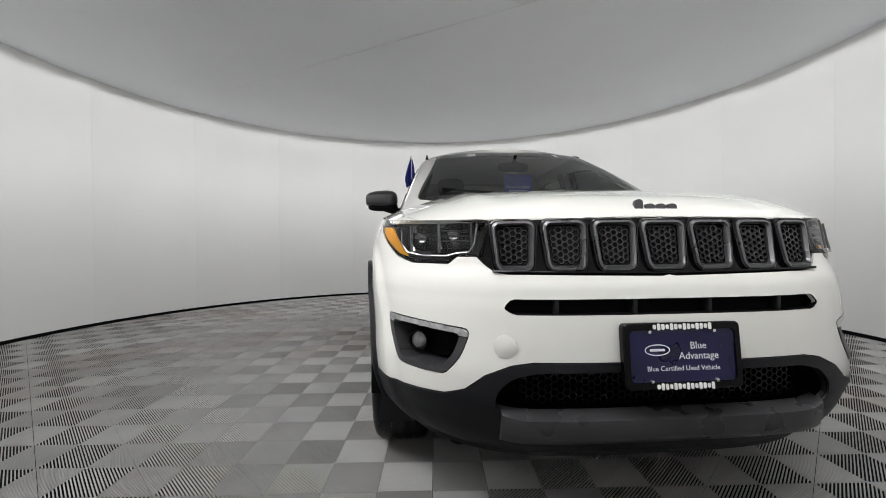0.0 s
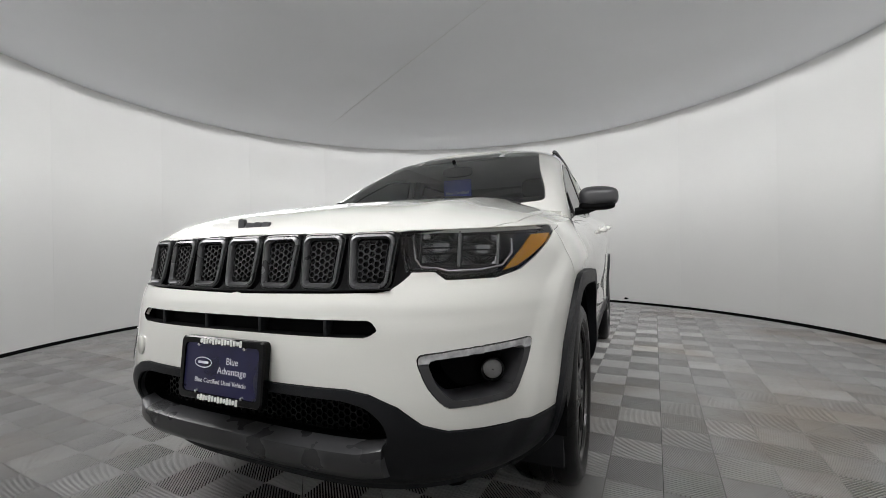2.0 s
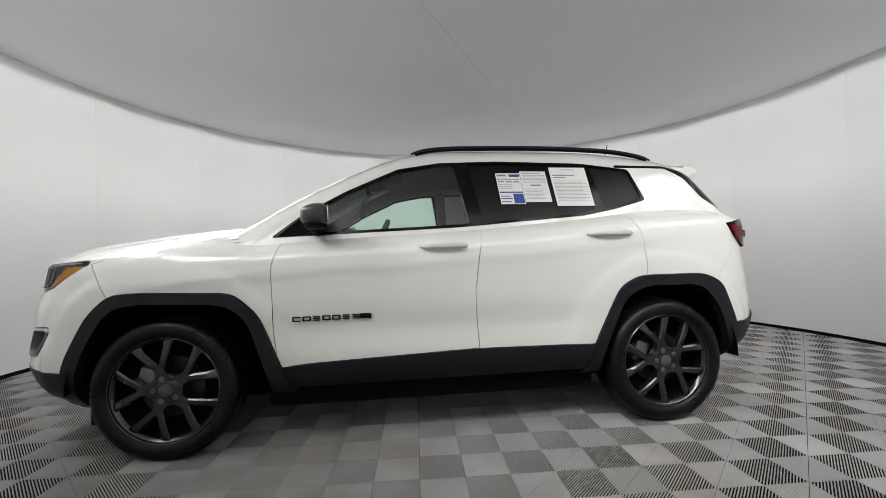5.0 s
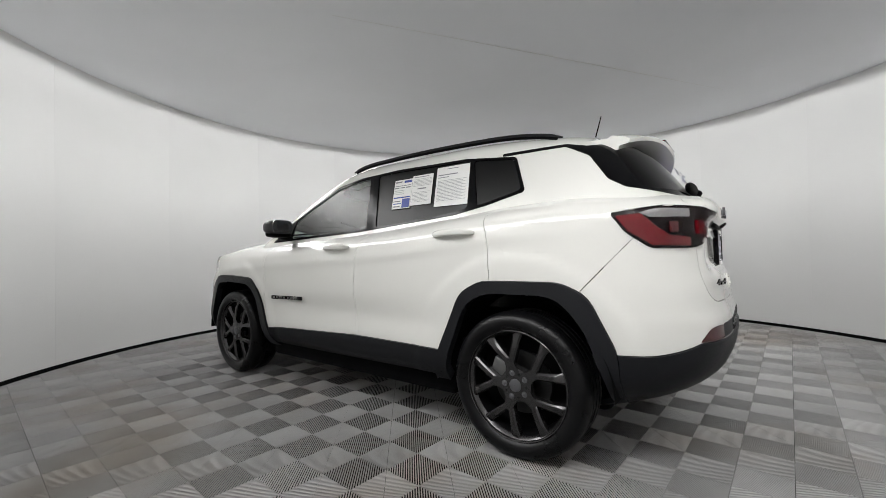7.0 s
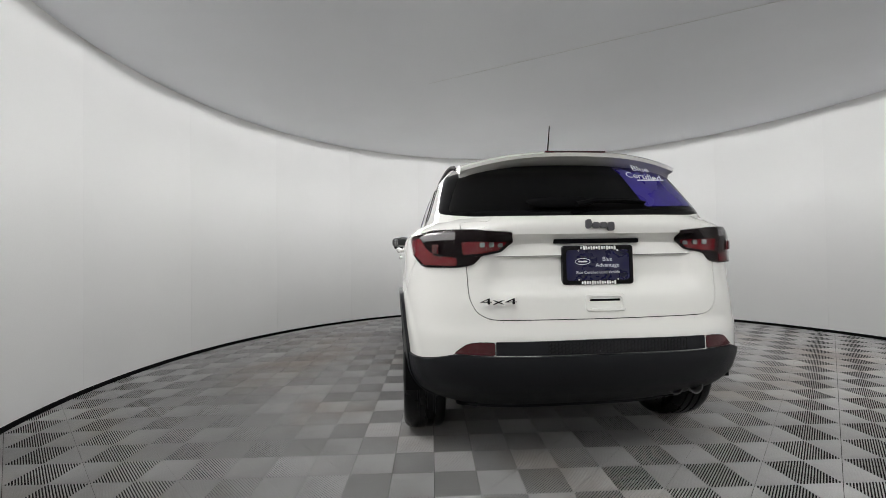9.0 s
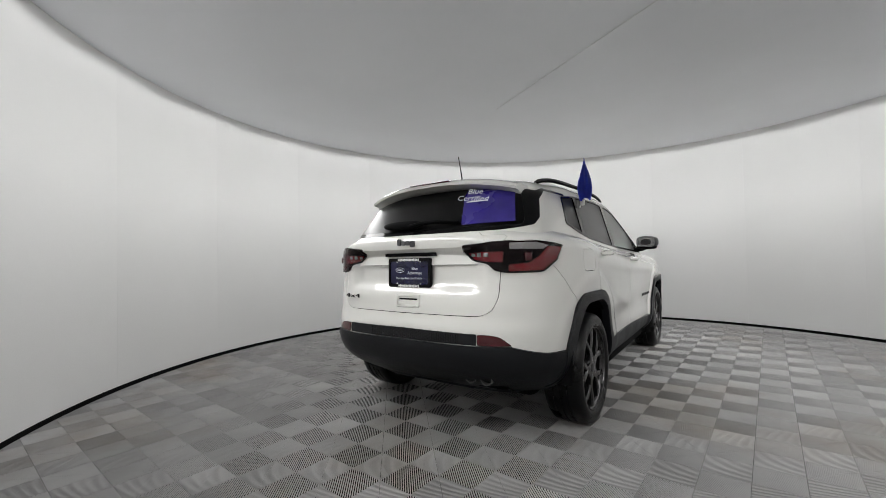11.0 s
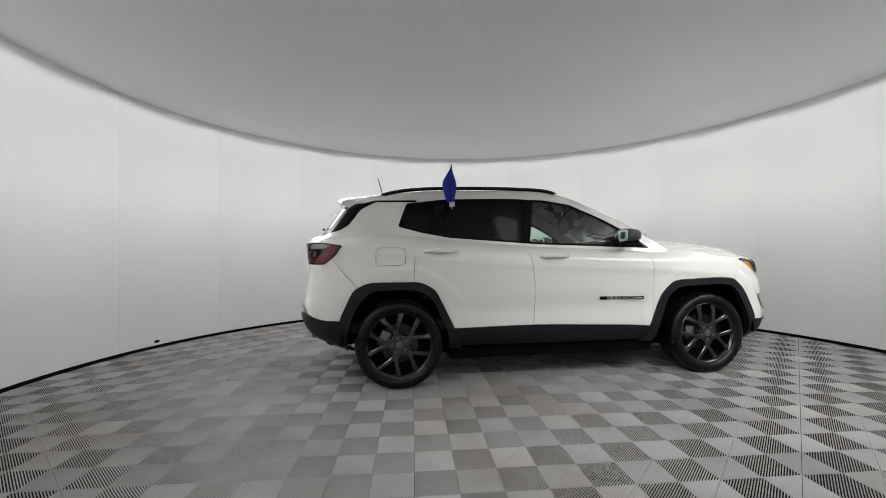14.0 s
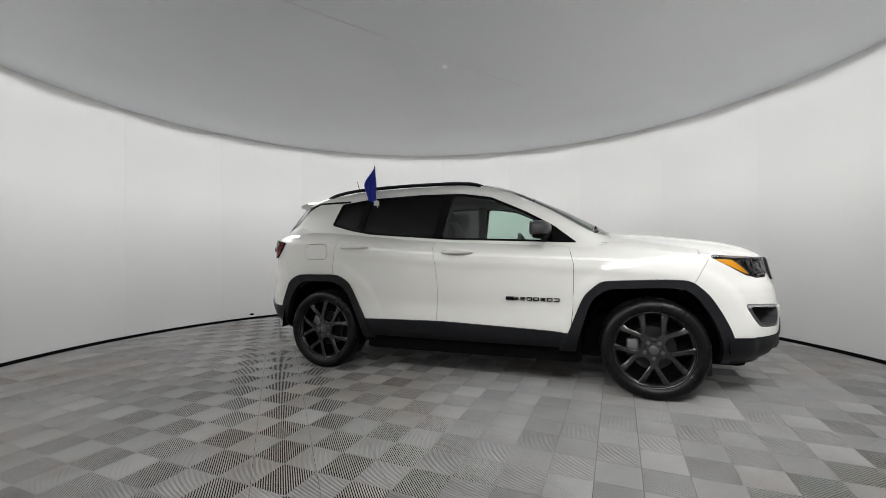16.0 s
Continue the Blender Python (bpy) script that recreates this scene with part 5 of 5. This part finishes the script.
for k in range(-14, 15):
    x = 0.585 * k / 14
    edge = (abs(x) / 0.585)
    tip = 1.868 - 0.085 * edge ** 2.4
    zt = 1.531 - 0.062 * edge ** 2.5
    roof = table(1.60, ROOF_Z) - 0.084 * edge ** 2.8
    col = [(1.58, roof + 0.002), (1.68, roof - 0.002), (tip - 0.08, zt + 0.042), (tip - 0.02, zt + 0.026), (tip, zt + 0.012), (tip - 0.006, zt - 0.004), (tip - 0.05, zt - 0.012), (1.73, zt - 0.030), (1.62, roof - 0.05)]
    grid.append([bm.verts.new((x, y, z)) for y, z in col])
for p, q in zip(grid, grid[1:]):
    for i in range(len(p)):
        bm.faces.new([p[i], p[(i + 1) % len(p)], q[(i + 1) % len(p)], q[i]])
bm.faces.new(grid[0])
bm.faces.new(list(reversed(grid[-1])))
bmesh.ops.recalc_face_normals(bm, faces=bm.faces)
spoiler = part("roof_spoiler", bm, PAINT, car)
bm = bmesh.new()
box(bm, (-0.16, 1.841, 1.545), (0.16, 1.867, 1.555), pose(0, 0, 0, 0, 0, 0), 0.004)
part("third_brake_lamp", bm, DARKRED, spoiler, "red high brake light")
bm = bmesh.new()
tube(bm, [(0.0, 1.44, 1.600), (0.0, 1.448, 1.64), (0.0, 1.494, 1.802)], lambda t: 0.0065 - 0.0035 * t, 8)
aerial = part("aerial", bm, BLACK, car, "short black roof aerial")
bm = bmesh.new()
rounded_box(bm, (0.045, 0.075, 0.05), pose(0, 1.43, 1.612), 2.4)
part("aerial_base", bm, BLACK, aerial)
bm = bmesh.new()
rear_glass_y = lambda z: table(z, CAB_TAIL)  # noqa: E731
rounded_box(bm, (0.34, 0.045, 0.058), pose(0.13, 1.978, 1.276), 2.4)
tube(bm, [(0.06, 2.005, 1.262), (-0.04, 1.992, 1.282), (-0.20, 1.985, 1.285), (-0.30, 1.975, 1.275)], lambda t: 0.014 - 0.008 * t, 8)
tube(bm, [(0.22, 1.974, 1.258), (0.06, 1.986, 1.272), (-0.12, 1.982, 1.277), (-0.30, 1.962, 1.268)], 0.007, 6)
part("rear_wiper", bm, BLACK, car, "black rear window wiper")


def text_part(name, words, size, depth, m, material, parent, label=""):
    curve = bpy.data.curves.new(name, "FONT")
    curve.body, curve.size, curve.extrude = words, size, depth
    curve.align_x, curve.align_y = "CENTER", "CENTER"
    curve.resolution_u = 3
    tmp = bpy.data.objects.new("lettering", curve)
    scene.collection.objects.link(tmp)
    me = bpy.data.meshes.new_from_object(tmp.evaluated_get(bpy.context.evaluated_depsgraph_get()))
    bpy.data.objects.remove(tmp)
    bpy.data.curves.remove(curve)
    me.materials.append(material)
    ob = new(name, me)
    ob.parent = parent
    ob.matrix_local = m
    if label:
        tagged(ob, label)
    return ob


def facing(x, y, z, rear, lean=0.0):
    """A frame for lettering on the nose or the tail: reads left to right for one who looks at it."""
    turn = Euler((radians(90), 0, radians(180 if rear else 0))).to_matrix().to_4x4()
    return Matrix.Translation((x, y, z)) @ turn @ Matrix.Rotation(radians(lean), 4, "X")


text_part("drive_badge", "4x4", 0.056, 0.003, facing(0.470, 2.112, 0.821, True) @ Matrix.Rotation(radians(-8), 4, "Y") @ Matrix.Diagonal((1.95, 0.68, 1, 1)), GLOSSB, car, "black lettered badge")


def maker_mark(y, z, rear, name):
    """The maker's mark, as plain rounded lumps."""
    s = -1 if rear else 1
    bm = bmesh.new()
    for k, (w, h, dz) in enumerate(((0.026, 0.042, 0.0), (0.032, 0.028, -0.006), (0.032, 0.028, -0.006), (0.032, 0.040, -0.012))):
        cx = (-0.052 + 0.0345 * k) * s
        plate(bm, rounded(w, h, 0.011, 4, cx, z + dz), lambda a, b: (a, y - (0.008 if not rear else -0.008), b), 0.012, (0, 1 if not rear else -1, 0))
    part(name, bm, GREYTRIM, car, "dark grey badge of plain lumps")


maker_mark(nose_y(0, 0.985) + 0.018, 0.995, False, "front_badge")
maker_mark(tail_y(0, 1.158) + 0.002, 1.160, True, "rear_badge")


def number_plate(y, z, rear, lean):
    """A dark blue dealer plate in a black frame."""
    s = -1 if rear else 1
    out = 1 if rear else -1
    m = facing(0, y, z, rear, lean)
    bm = bmesh.new()
    rows = []
    for w, h, d in ((0.335, 0.178, -0.012), (0.335, 0.178, 0.006), (0.328, 0.171, 0.010), (0.300, 0.140, 0.010), (0.298, 0.138, 0.004)):
        rows.append([bm.verts.new(m @ Vector((a, b, d))) for a, b in rounded(w, h, 0.014, 4)])
    for p, q in zip(rows, rows[1:]):
        n = len(p)
        for i in range(n):
            bm.faces.new([p[i], p[(i + 1) % n], q[(i + 1) % n], q[i]])
    bm.faces.new(rows[0])
    bmesh.ops.recalc_face_normals(bm, faces=bm.faces)
    frame_ob = part("plate_frame", bm, GLOSSB, car, "gloss black plate frame")
    bm = bmesh.new()
    plate(bm, rounded(0.302, 0.150, 0.006), lambda a, b: m @ Vector((a, b, 0.0055)), 0.002, (0, -out, 0))
    sheet = part("dealer_plate", bm, PLATEBLUE, frame_ob, "dark blue dealer plate")
    text_part("plate_lettering", "Blue\nAdvantage", 0.027, 0.0004, m @ Matrix.Translation((0.045, 0.012, 0.0062)), WHITEINK, frame_ob)
    text_part("plate_lettering", "Blue Certified Used Vehicle", 0.0185, 0.0004, m @ Matrix.Translation((0.0, -0.034, 0.0062)), WHITEINK, frame_ob)
    bm = bmesh.new()
    ring_o = [(-0.072 + 0.036 * math.cos(radians(10 * k)), 0.016 + 0.0155 * math.sin(radians(10 * k))) for k in range(36)]
    ring_i = [(-0.072 + 0.033 * math.cos(radians(10 * k)), 0.016 + 0.0125 * math.sin(radians(10 * k))) for k in range(36)]
    vo = [bm.verts.new(m @ Vector((a, b, 0.0064))) for a, b in ring_o]
    vi = [bm.verts.new(m @ Vector((a, b, 0.0064))) for a, b in ring_i]
    for k in range(36):
        bm.faces.new([vo[k], vo[(k + 1) % 36], vi[(k + 1) % 36], vi[k]])
    plate(bm, rounded(0.044, 0.007, 0.003, 3, -0.072, 0.016), lambda a, b: m @ Vector((a, b, 0.0066)), 0.0004, (0, -out, 0))
    part("oval_mark", bm, WHITEINK, frame_ob, "plain white oval mark")
    for dz, w in ((0.078, 0.170), (-0.080, 0.165)):
        bm = bmesh.new()
        for k in range(14):
            a = -w / 2 + w * (k + 0.5) / 14
            plate(bm, rounded(w / 14 * 0.72, 0.015 + 0.003 * ((k * 5) % 3 - 1), 0.003, 2, a, dz), lambda p, q: m @ Vector((p, q, 0.0118)), 0.002, (0, -out, 0))
        part("dealer_line", bm, PAPER, frame_ob, "row of pale plain bars")
    for a, b in ((-0.092, 0.066), (0.092, 0.066), (-0.092, -0.066), (0.092, -0.066)):
        bm = bmesh.new()
        p = m @ Vector((a, b, 0.0))
        lathe(bm, [(0.011, 0.0008), (0.0105, 0.0045), (0.004, 0.0062)], p, "y", 12, sign=out)
        part("plate_bolt", bm, CHROME, frame_ob)


number_plate(-2.212, 0.578, False, -6)
number_plate(2.078, 0.974, True, -1)
bm = bmesh.new()
rows = []
for w, h, d in ((0.186, 0.078, 0.001), (0.180, 0.072, 0.006), (0.160, 0.052, 0.006), (0.150, 0.042, -0.012)):
    rows.append([bm.verts.new((a, tail_y(a, b) + d, b)) for a, b in rounded(w, h, 0.014, 4, -0.015, 0.806)])
for p, q in zip(rows, rows[1:]):
    n = len(p)
    for i in range(n):
        bm.faces.new([p[i], p[(i + 1) % n], q[(i + 1) % n], q[i]])
bm.faces.new(rows[-1])
bmesh.ops.recalc_face_normals(bm, faces=bm.faces)
gate_handle = part("tailgate_handle", bm, PAINT, car)
bm = bmesh.new()
box(bm, (-0.085, 2.100, 0.812), (0.055, 2.117, 0.822), bevel=0.003)
part("handle_gap", bm, BLACK, gate_handle)
# Plate lamp strip, widened and coloured black as the shadow line under the lip.
bm = bmesh.new()
box(bm, (-0.20, 2.052, 1.074), (0.20, 2.080, 1.094), bevel=0.004)
part("plate_lamp_housing", bm, BLACK, car, "plate lamp strip, blackened as shade under the tailgate lip")

# ---- windscreen foot, wipers, cabin ----
bm = bmesh.new()
grid = []
for k in range(-12, 13):
    x = 0.64 * k / 12
    y0 = -0.80 - 0.30 * max(0.0, 1 - (abs(x) / 0.80) ** 2.2) ** 0.5 - 0.02
    z0 = table(-0.85, HOOD_Z) - 0.055 * (abs(x) / 0.74) ** 3
    grid.append([bm.verts.new((x, y, z)) for y, z in ((-1.14 + 0.30 * (abs(x) / 0.64) ** 2.2, z0 - 0.045), (-1.02 + 0.25 * (abs(x) / 0.64) ** 2.2, z0 - 0.035), (-0.72, z0 - 0.030), (-0.72, z0 - 0.06), (-1.12 + 0.30 * (abs(x) / 0.64) ** 2.2, z0 - 0.08))])
for p, q in zip(grid, grid[1:]):
    for i in range(5):
        bm.faces.new([p[i], p[(i + 1) % 5], q[(i + 1) % 5], q[i]])
bmesh.ops.recalc_face_normals(bm, faces=bm.faces)
part("cowl", bm, BLACK, car, "black plastic cowl")
for x0, x1 in ((0.58, 0.0), (-0.02, -0.56)):
    bm = bmesh.new()
    tube(bm, [(x0, -0.93, 1.150), ((x0 + x1) / 2, -0.985, 1.180), (x1, -0.965, 1.200)], 0.008, 6)
    part("front_wiper", bm, BLACK, car)

bm = bmesh.new()
box(bm, (-0.70, -0.95, 0.85), (0.70, -0.42, 1.065), bevel=0.07)
rounded_box(bm, (0.42, 0.20, 0.10), pose(0.36, -0.50, 1.075), 3)
dash = part("dashboard", bm, CABIN, car, "black dashboard")
bm = bmesh.new()
wheel_m = pose(0.36, -0.30, 1.02, 68, 0, 0)
ring = [wheel_m @ Vector((0.185 * math.cos(a), 0.185 * math.sin(a), 0)) for a in (2 * math.pi * k / 32 for k in range(33))]
tube(bm, ring, 0.016, 8, cap=False)
for a in (0, 180, 270):
    tube(bm, [wheel_m @ Vector((0, 0, 0)), wheel_m @ Vector((0.18 * math.cos(radians(a)), 0.18 * math.sin(radians(a)), 0))], 0.02, 8, flat=0.6)
rounded_box(bm, (0.15, 0.13, 0.05), wheel_m, 3)
part("steering_wheel", bm, LEATHER, car, "black steering wheel")
for side in (1, -1):
    bm = bmesh.new()
    rounded_box(bm, (0.50, 0.52, 0.16), pose(side * 0.36, 0.16, 0.72, -6, 0, 0), 4)
    rounded_box(bm, (0.48, 0.15, 0.66), pose(side * 0.36, 0.44, 1.02, -14, 0, 0), 3.6)
    rounded_box(bm, (0.25, 0.10, 0.17), pose(side * 0.36, 0.56, 1.42, -10, 0, 0), 3.4)
    tube(bm, [(side * 0.36 - 0.05, 0.52, 1.28), (side * 0.36 - 0.05, 0.555, 1.38)], 0.008, 6)
    tube(bm, [(side * 0.36 + 0.05, 0.52, 1.28), (side * 0.36 + 0.05, 0.555, 1.38)], 0.008, 6)
    part("front_seat", bm, LEATHER, car, "black front seat with headrest")
    bm = bmesh.new()
    box(bm, (side * 0.755, -0.80, 0.45), (side * 0.795, 0.88, 1.088), bevel=0.012)
    part("door_lining", bm, CABIN, car)
    bm = bmesh.new()
    tube(bm, [(side * 0.585, 0.225, 1.50), (side * 0.650, 0.245, 1.30), (side * 0.705, 0.265, 1.10)], 0.042, 8)
    part("pillar_trim", bm, CABIN, car)
    bm = bmesh.new()
    rounded_box(bm, (0.22, 0.10, 0.15), pose(side * 0.34, 1.28, 1.30, -10, 0, 0), 3.4)
    part("rear_headrest", bm, LEATHER, car)
bm = bmesh.new()
rounded_box(bm, (1.28, 0.48, 0.18), pose(0, 0.95, 0.72), 5)
rounded_box(bm, (1.28, 0.16, 0.60), pose(0, 1.24, 1.0, -14), 5)
part("rear_bench", bm, LEATHER, car, "black rear bench")
bm = bmesh.new()
box(bm, (-0.66, 1.40, 0.98), (0.66, 1.90, 1.01), bevel=0.01)
box(bm, (-0.72, -0.8, 0.42), (0.72, 1.9, 0.50), bevel=0.02)
part("cabin_floor", bm, CABIN, car)
bm = bmesh.new()
box(bm, (-0.53, -0.12, 1.552), (0.53, 1.22, 1.566), bevel=0.006)
part("headliner", bm, PALECLOTH, car, "light grey headliner")
bm = bmesh.new()
rounded_box(bm, (0.22, 0.03, 0.07), pose(0, -0.37, 1.44, 10), 3)
tube(bm, [(0, -0.39, 1.47), (0, -0.44, 1.505)], 0.012, 8)
part("inner_mirror", bm, BLACK, car, "black inner mirror")

# ---- papers, films and the flag ----
tag = thing("hang_tag", "blue card hanging from the inner mirror", "tag", (0.02, -0.43, 1.31))
bm = bmesh.new()
plate(bm, rounded(0.200, 0.135, 0.01), lambda a, b: (a, 0, b), 0.002, (0, 1, 0))
part("card", bm, FLAGBLUE, tag)
bm = bmesh.new()
tube(bm, [(0, 0.0, 0.05), (-0.01, 0.02, 0.10)], 0.002, 5)
part("loop", bm, PAPER, tag)
bm = bmesh.new()
for k, w in enumerate((0.13, 0.09)):
    plate(bm, rounded(w, 0.006, 0.002, 2, 0, -0.047 - 0.011 * k), lambda a, b: (a, -0.0012, b), 0.001, (0, 1, 0))
part("print", bm, WHITEINK, tag)
text_part("card_lettering", "Blue Certified", 0.030, 0.0004, Matrix.Translation((0, -0.0026, -0.022)) @ Euler((radians(90), 0, 0)).to_matrix().to_4x4(), WHITEINK, tag)


def window_sheet(y0, y1, z0, z1, slant, name, label):
    """A paper sheet stuck on the dark rear door glass, on the car's left."""
    lift = 0.004

    def at(a, b, d=0.0):
        y = y0 + (y1 - y0) * a + slant * (b - 0.5) * (z1 - z0)
        z = z0 + (z1 - z0) * b
        return Vector((pane_x(y, z) + lift + d, y, z))

    bm = bmesh.new()
    plate(bm, [(0, 0), (1, 0), (1, 1), (0, 1)], lambda a, b: at(a, b), 0.0012, (-1, 0, 0))
    sheet = tagged(part(name, bm, PAPER), label, "paper", "papers on the side window")
    return sheet, at


def printed(sheet, at, rows, material):
    for a0, a1, b0, b1 in rows:
        bm = bmesh.new()
        plate(bm, [(a0, b0), (a1, b0), (a1, b1), (a0, b1)], lambda a, b: at(a, b, 0.0012), 0.0006, (-1, 0, 0))
        part("print", bm, material, sheet)


sheet, at = window_sheet(0.408, 0.555, 1.250, 1.440, -0.10, "price_sheet", "white paper price sheet with blue table on dark glass")
printed(sheet, at, [(0.05, 0.42, 0.90, 0.95), (0.05, 0.95, 0.78, 0.80), (0.05, 0.30, 0.70, 0.735), (0.37, 0.62, 0.70, 0.735), (0.68, 0.93, 0.70, 0.735), (0.05, 0.60, 0.62, 0.63), (0.05, 0.60, 0.56, 0.57), (0.05, 0.60, 0.50, 0.51), (0.05, 0.45, 0.24, 0.27), (0.05, 0.45, 0.06, 0.10)], INK)
printed(sheet, at, [(0.55, 0.97, 0.88, 0.96), (0.04, 0.97, 0.36, 0.40), (0.55, 0.97, 0.03, 0.33), (0.04, 0.50, 0.16, 0.19)], BLUEINK)
sheet, at = window_sheet(0.556, 0.715, 1.262, 1.452, -0.10, "disclosure_sheet", "white paper sheet of small print on dark glass")
printed(sheet, at, [(0.06, 0.80, 0.93, 0.95), (0.30, 0.72, 0.52, 0.56)] + [(0.06, 0.94, 0.86 - 0.045 * k, 0.868 - 0.045 * k) for k in range(6)] + [(0.06, 0.90 - 0.1 * (k % 3), 0.42 - 0.045 * k, 0.428 - 0.045 * k) for k in range(8)], INK)
sheet, at = window_sheet(0.742, 0.972, 1.238, 1.478, -0.10, "buyer_sheet", "tall white paper sheet of small print on dark glass")
printed(sheet, at, [(0.32, 0.68, 0.93, 0.945), (0.06, 0.66, 0.78, 0.805), (0.06, 0.40, 0.72, 0.74)] + [(0.06, 0.94 - 0.12 * (k % 2), 0.64 - 0.036 * k, 0.647 - 0.036 * k) for k in range(15)], INK)

# film on the rear window
FILM = blunt([(-0.24, 1.490), (-0.545, 1.480), (-0.615, 1.262), (-0.31, 1.252)], 0.01)
film_src = greenhouse()
imprint(film_src, FRONT, [(-a, b) for a, b in FILM], cab_rear)
film = take(film_src, region(film_src, FRONT, [(-a, b) for a, b in FILM], cab_rear))
film_src.free()
film.normal_update()
for v in film.verts:
    v.co += v.normal * 0.004
film_bm = flipped(flange(film, 0.0, 0.0015, 0.0, False))
film.free()
film_ob = tagged(part("window_film", film_bm, STICKBLUE), "violet blue advertising film on the dark rear window", "sticker")
lean = math.degrees(math.atan2(0.185, 0.25))
text_part("lettering", "Blue\nCertified", 0.058, 0.0006, Matrix.Translation((-0.350, 1.868, 1.440)) @ facing(0, 0, 0, True, -lean) @ Matrix.Rotation(radians(8), 4, "Y"), WHITEINK, film_ob)
bm = bmesh.new()
box(bm, (-0.45, 1.893, 1.394), (-0.31, 1.897, 1.400))
part("print", bm, WHITEINK, film_ob)

# strips at the top of the windscreen
for x0, x1, name in ((-0.50, -0.27, "windscreen_sticker"), (0.30, 0.46, "windscreen_sticker")):
    bm = bmesh.new()
    z0, z1 = 1.505, 1.540
    cols = []
    for k in range(7):
        x = x0 + (x1 - x0) * k / 6
        col = []
        for z in (z0, z1):
            hw = table(z, CAB_W)
            y = table(z, CAB_FRONT) + 0.42 - 0.42 * max(0.0, 1 - (abs(x) / hw) ** 2.5) ** (1 / 2.5)
            col.append((x, y, z))
        cols.append(col)
    rows = [[bm.verts.new(Vector(p) + Vector((0, -0.006 - d, 0.004 + d))) for p in (c[0], c[1])] for c in cols for d in (0,)]
    back = [[bm.verts.new(Vector(p) + Vector((0, -0.004, 0.003))) for p in (c[0], c[1])] for c in cols]
    for p, q in zip(rows, rows[1:]):
        bm.faces.new([p[0], q[0], q[1], p[1]])
    for p, q in zip(back, back[1:]):
        bm.faces.new([p[1], q[1], q[0], p[0]])
    bmesh.ops.recalc_face_normals(bm, faces=bm.faces)
    tagged(part(name, bm, PAPER), "pale sticker strip on the windscreen's top edge", "sticker", "windscreen stickers")

# the clip-on flag over the rear door on the car's right
flag = thing("window_flag", "blue cloth flag on a white clip, hooked over the door glass", "flag", (-0.690, 0.868, 1.470))
bm = bmesh.new()
tube(bm, [(0.004, 0, -0.045), (-0.018, 0, 0.0), (-0.034, 0.0, 0.06), (-0.036, 0.002, 0.325)], 0.005, 8)
part("pole", bm, PAPER, flag, "white plastic pole")
bm = bmesh.new()
box(bm, (-0.030, -0.022, -0.030), (-0.006, 0.022, 0.012), None, 0.004)
part("clip", bm, PAPER, flag, "white plastic clip")
bm = bmesh.new()
grid = []
nz, nw = 22, 24
for j in range(nz + 1):
    t = j / nz
    drop = 1 - t
    width = 0.006 + 0.085 * smooth(drop, 0.0, 0.62) * (1 - 0.30 * smooth(drop, 0.7, 1.0))
    row = []
    for k in range(nw):
        a = 2 * math.pi * k / nw
        r = 0.5 * width * (1 + 0.28 * math.sin(3 * a + 2.5 * t) + 0.16 * math.sin(5 * a - 4 * t))
        row.append(bm.verts.new((-0.036 - 0.20 * width + r * math.cos(a), 0.002 + 0.34 * width + r * math.sin(a), 0.325 - drop * 0.315 - 0.012 * drop * math.sin(2 * a + 1))))
    grid.append(row)
for p, q in zip(grid, grid[1:]):
    for k in range(nw):
        bm.faces.new([p[k], p[(k + 1) % nw], q[(k + 1) % nw], q[k]])
geom = bmesh.ops.solidify(bm, geom=list(bm.faces), thickness=0.0015)
bmesh.ops.recalc_face_normals(bm, faces=bm.faces)
part("cloth", bm, FLAGBLUE, flag, "crumpled blue cloth")

# ---- floor tiles, laid last ----
tile_mesh = rib_tile()
spots = []
inv = Matrix.Rotation(-TURN, 3, "Z")
centre = inv @ Vector((CX, CY, 0))
for i in range(-14, 15):
    for j in range(-14, 15):
        p = Vector((PHASE[0] + (2 * i + PARITY) * CELL, PHASE[1] + 2 * j * CELL, 0))
        r = (p - centre).length
        if r < WALL_R + 0.22:
            spots.append((r, p))
spots.sort(key=lambda s: s[0])
whole = [s for s in spots if s[0] + 0.284 < WALL_R + 0.05][:300]
rest = spots[len(whole):]
for r, p in whole:
    ob = new("floor_tile", tile_mesh)
    ob.parent = floor
    ob.location = p
if rest:
    edge = bmesh.new()
    for r, p in rest:
        piece = bmesh.new()
        piece.from_mesh(tile_mesh)
        bmesh.ops.translate(piece, verts=piece.verts, vec=p)
        out = (p - centre).normalized()
        bmesh.ops.bisect_plane(piece, geom=list(piece.verts) + list(piece.edges) + list(piece.faces), dist=1e-5, plane_co=centre + out * (WALL_R + 0.035), plane_no=out, clear_outer=True)
        trimmed = bpy.data.meshes.new("trimmed_tile")
        piece.to_mesh(trimmed)
        piece.free()
        edge.from_mesh(trimmed)
        bpy.data.meshes.remove(trimmed)
    me = bpy.data.meshes.new("edge_tiles")
    edge.to_mesh(me)
    edge.free()
    me.materials.append(TILE)
    ob = new("edge_tiles", me)
    ob.parent = floor
    ob["kind"] = "stuff"
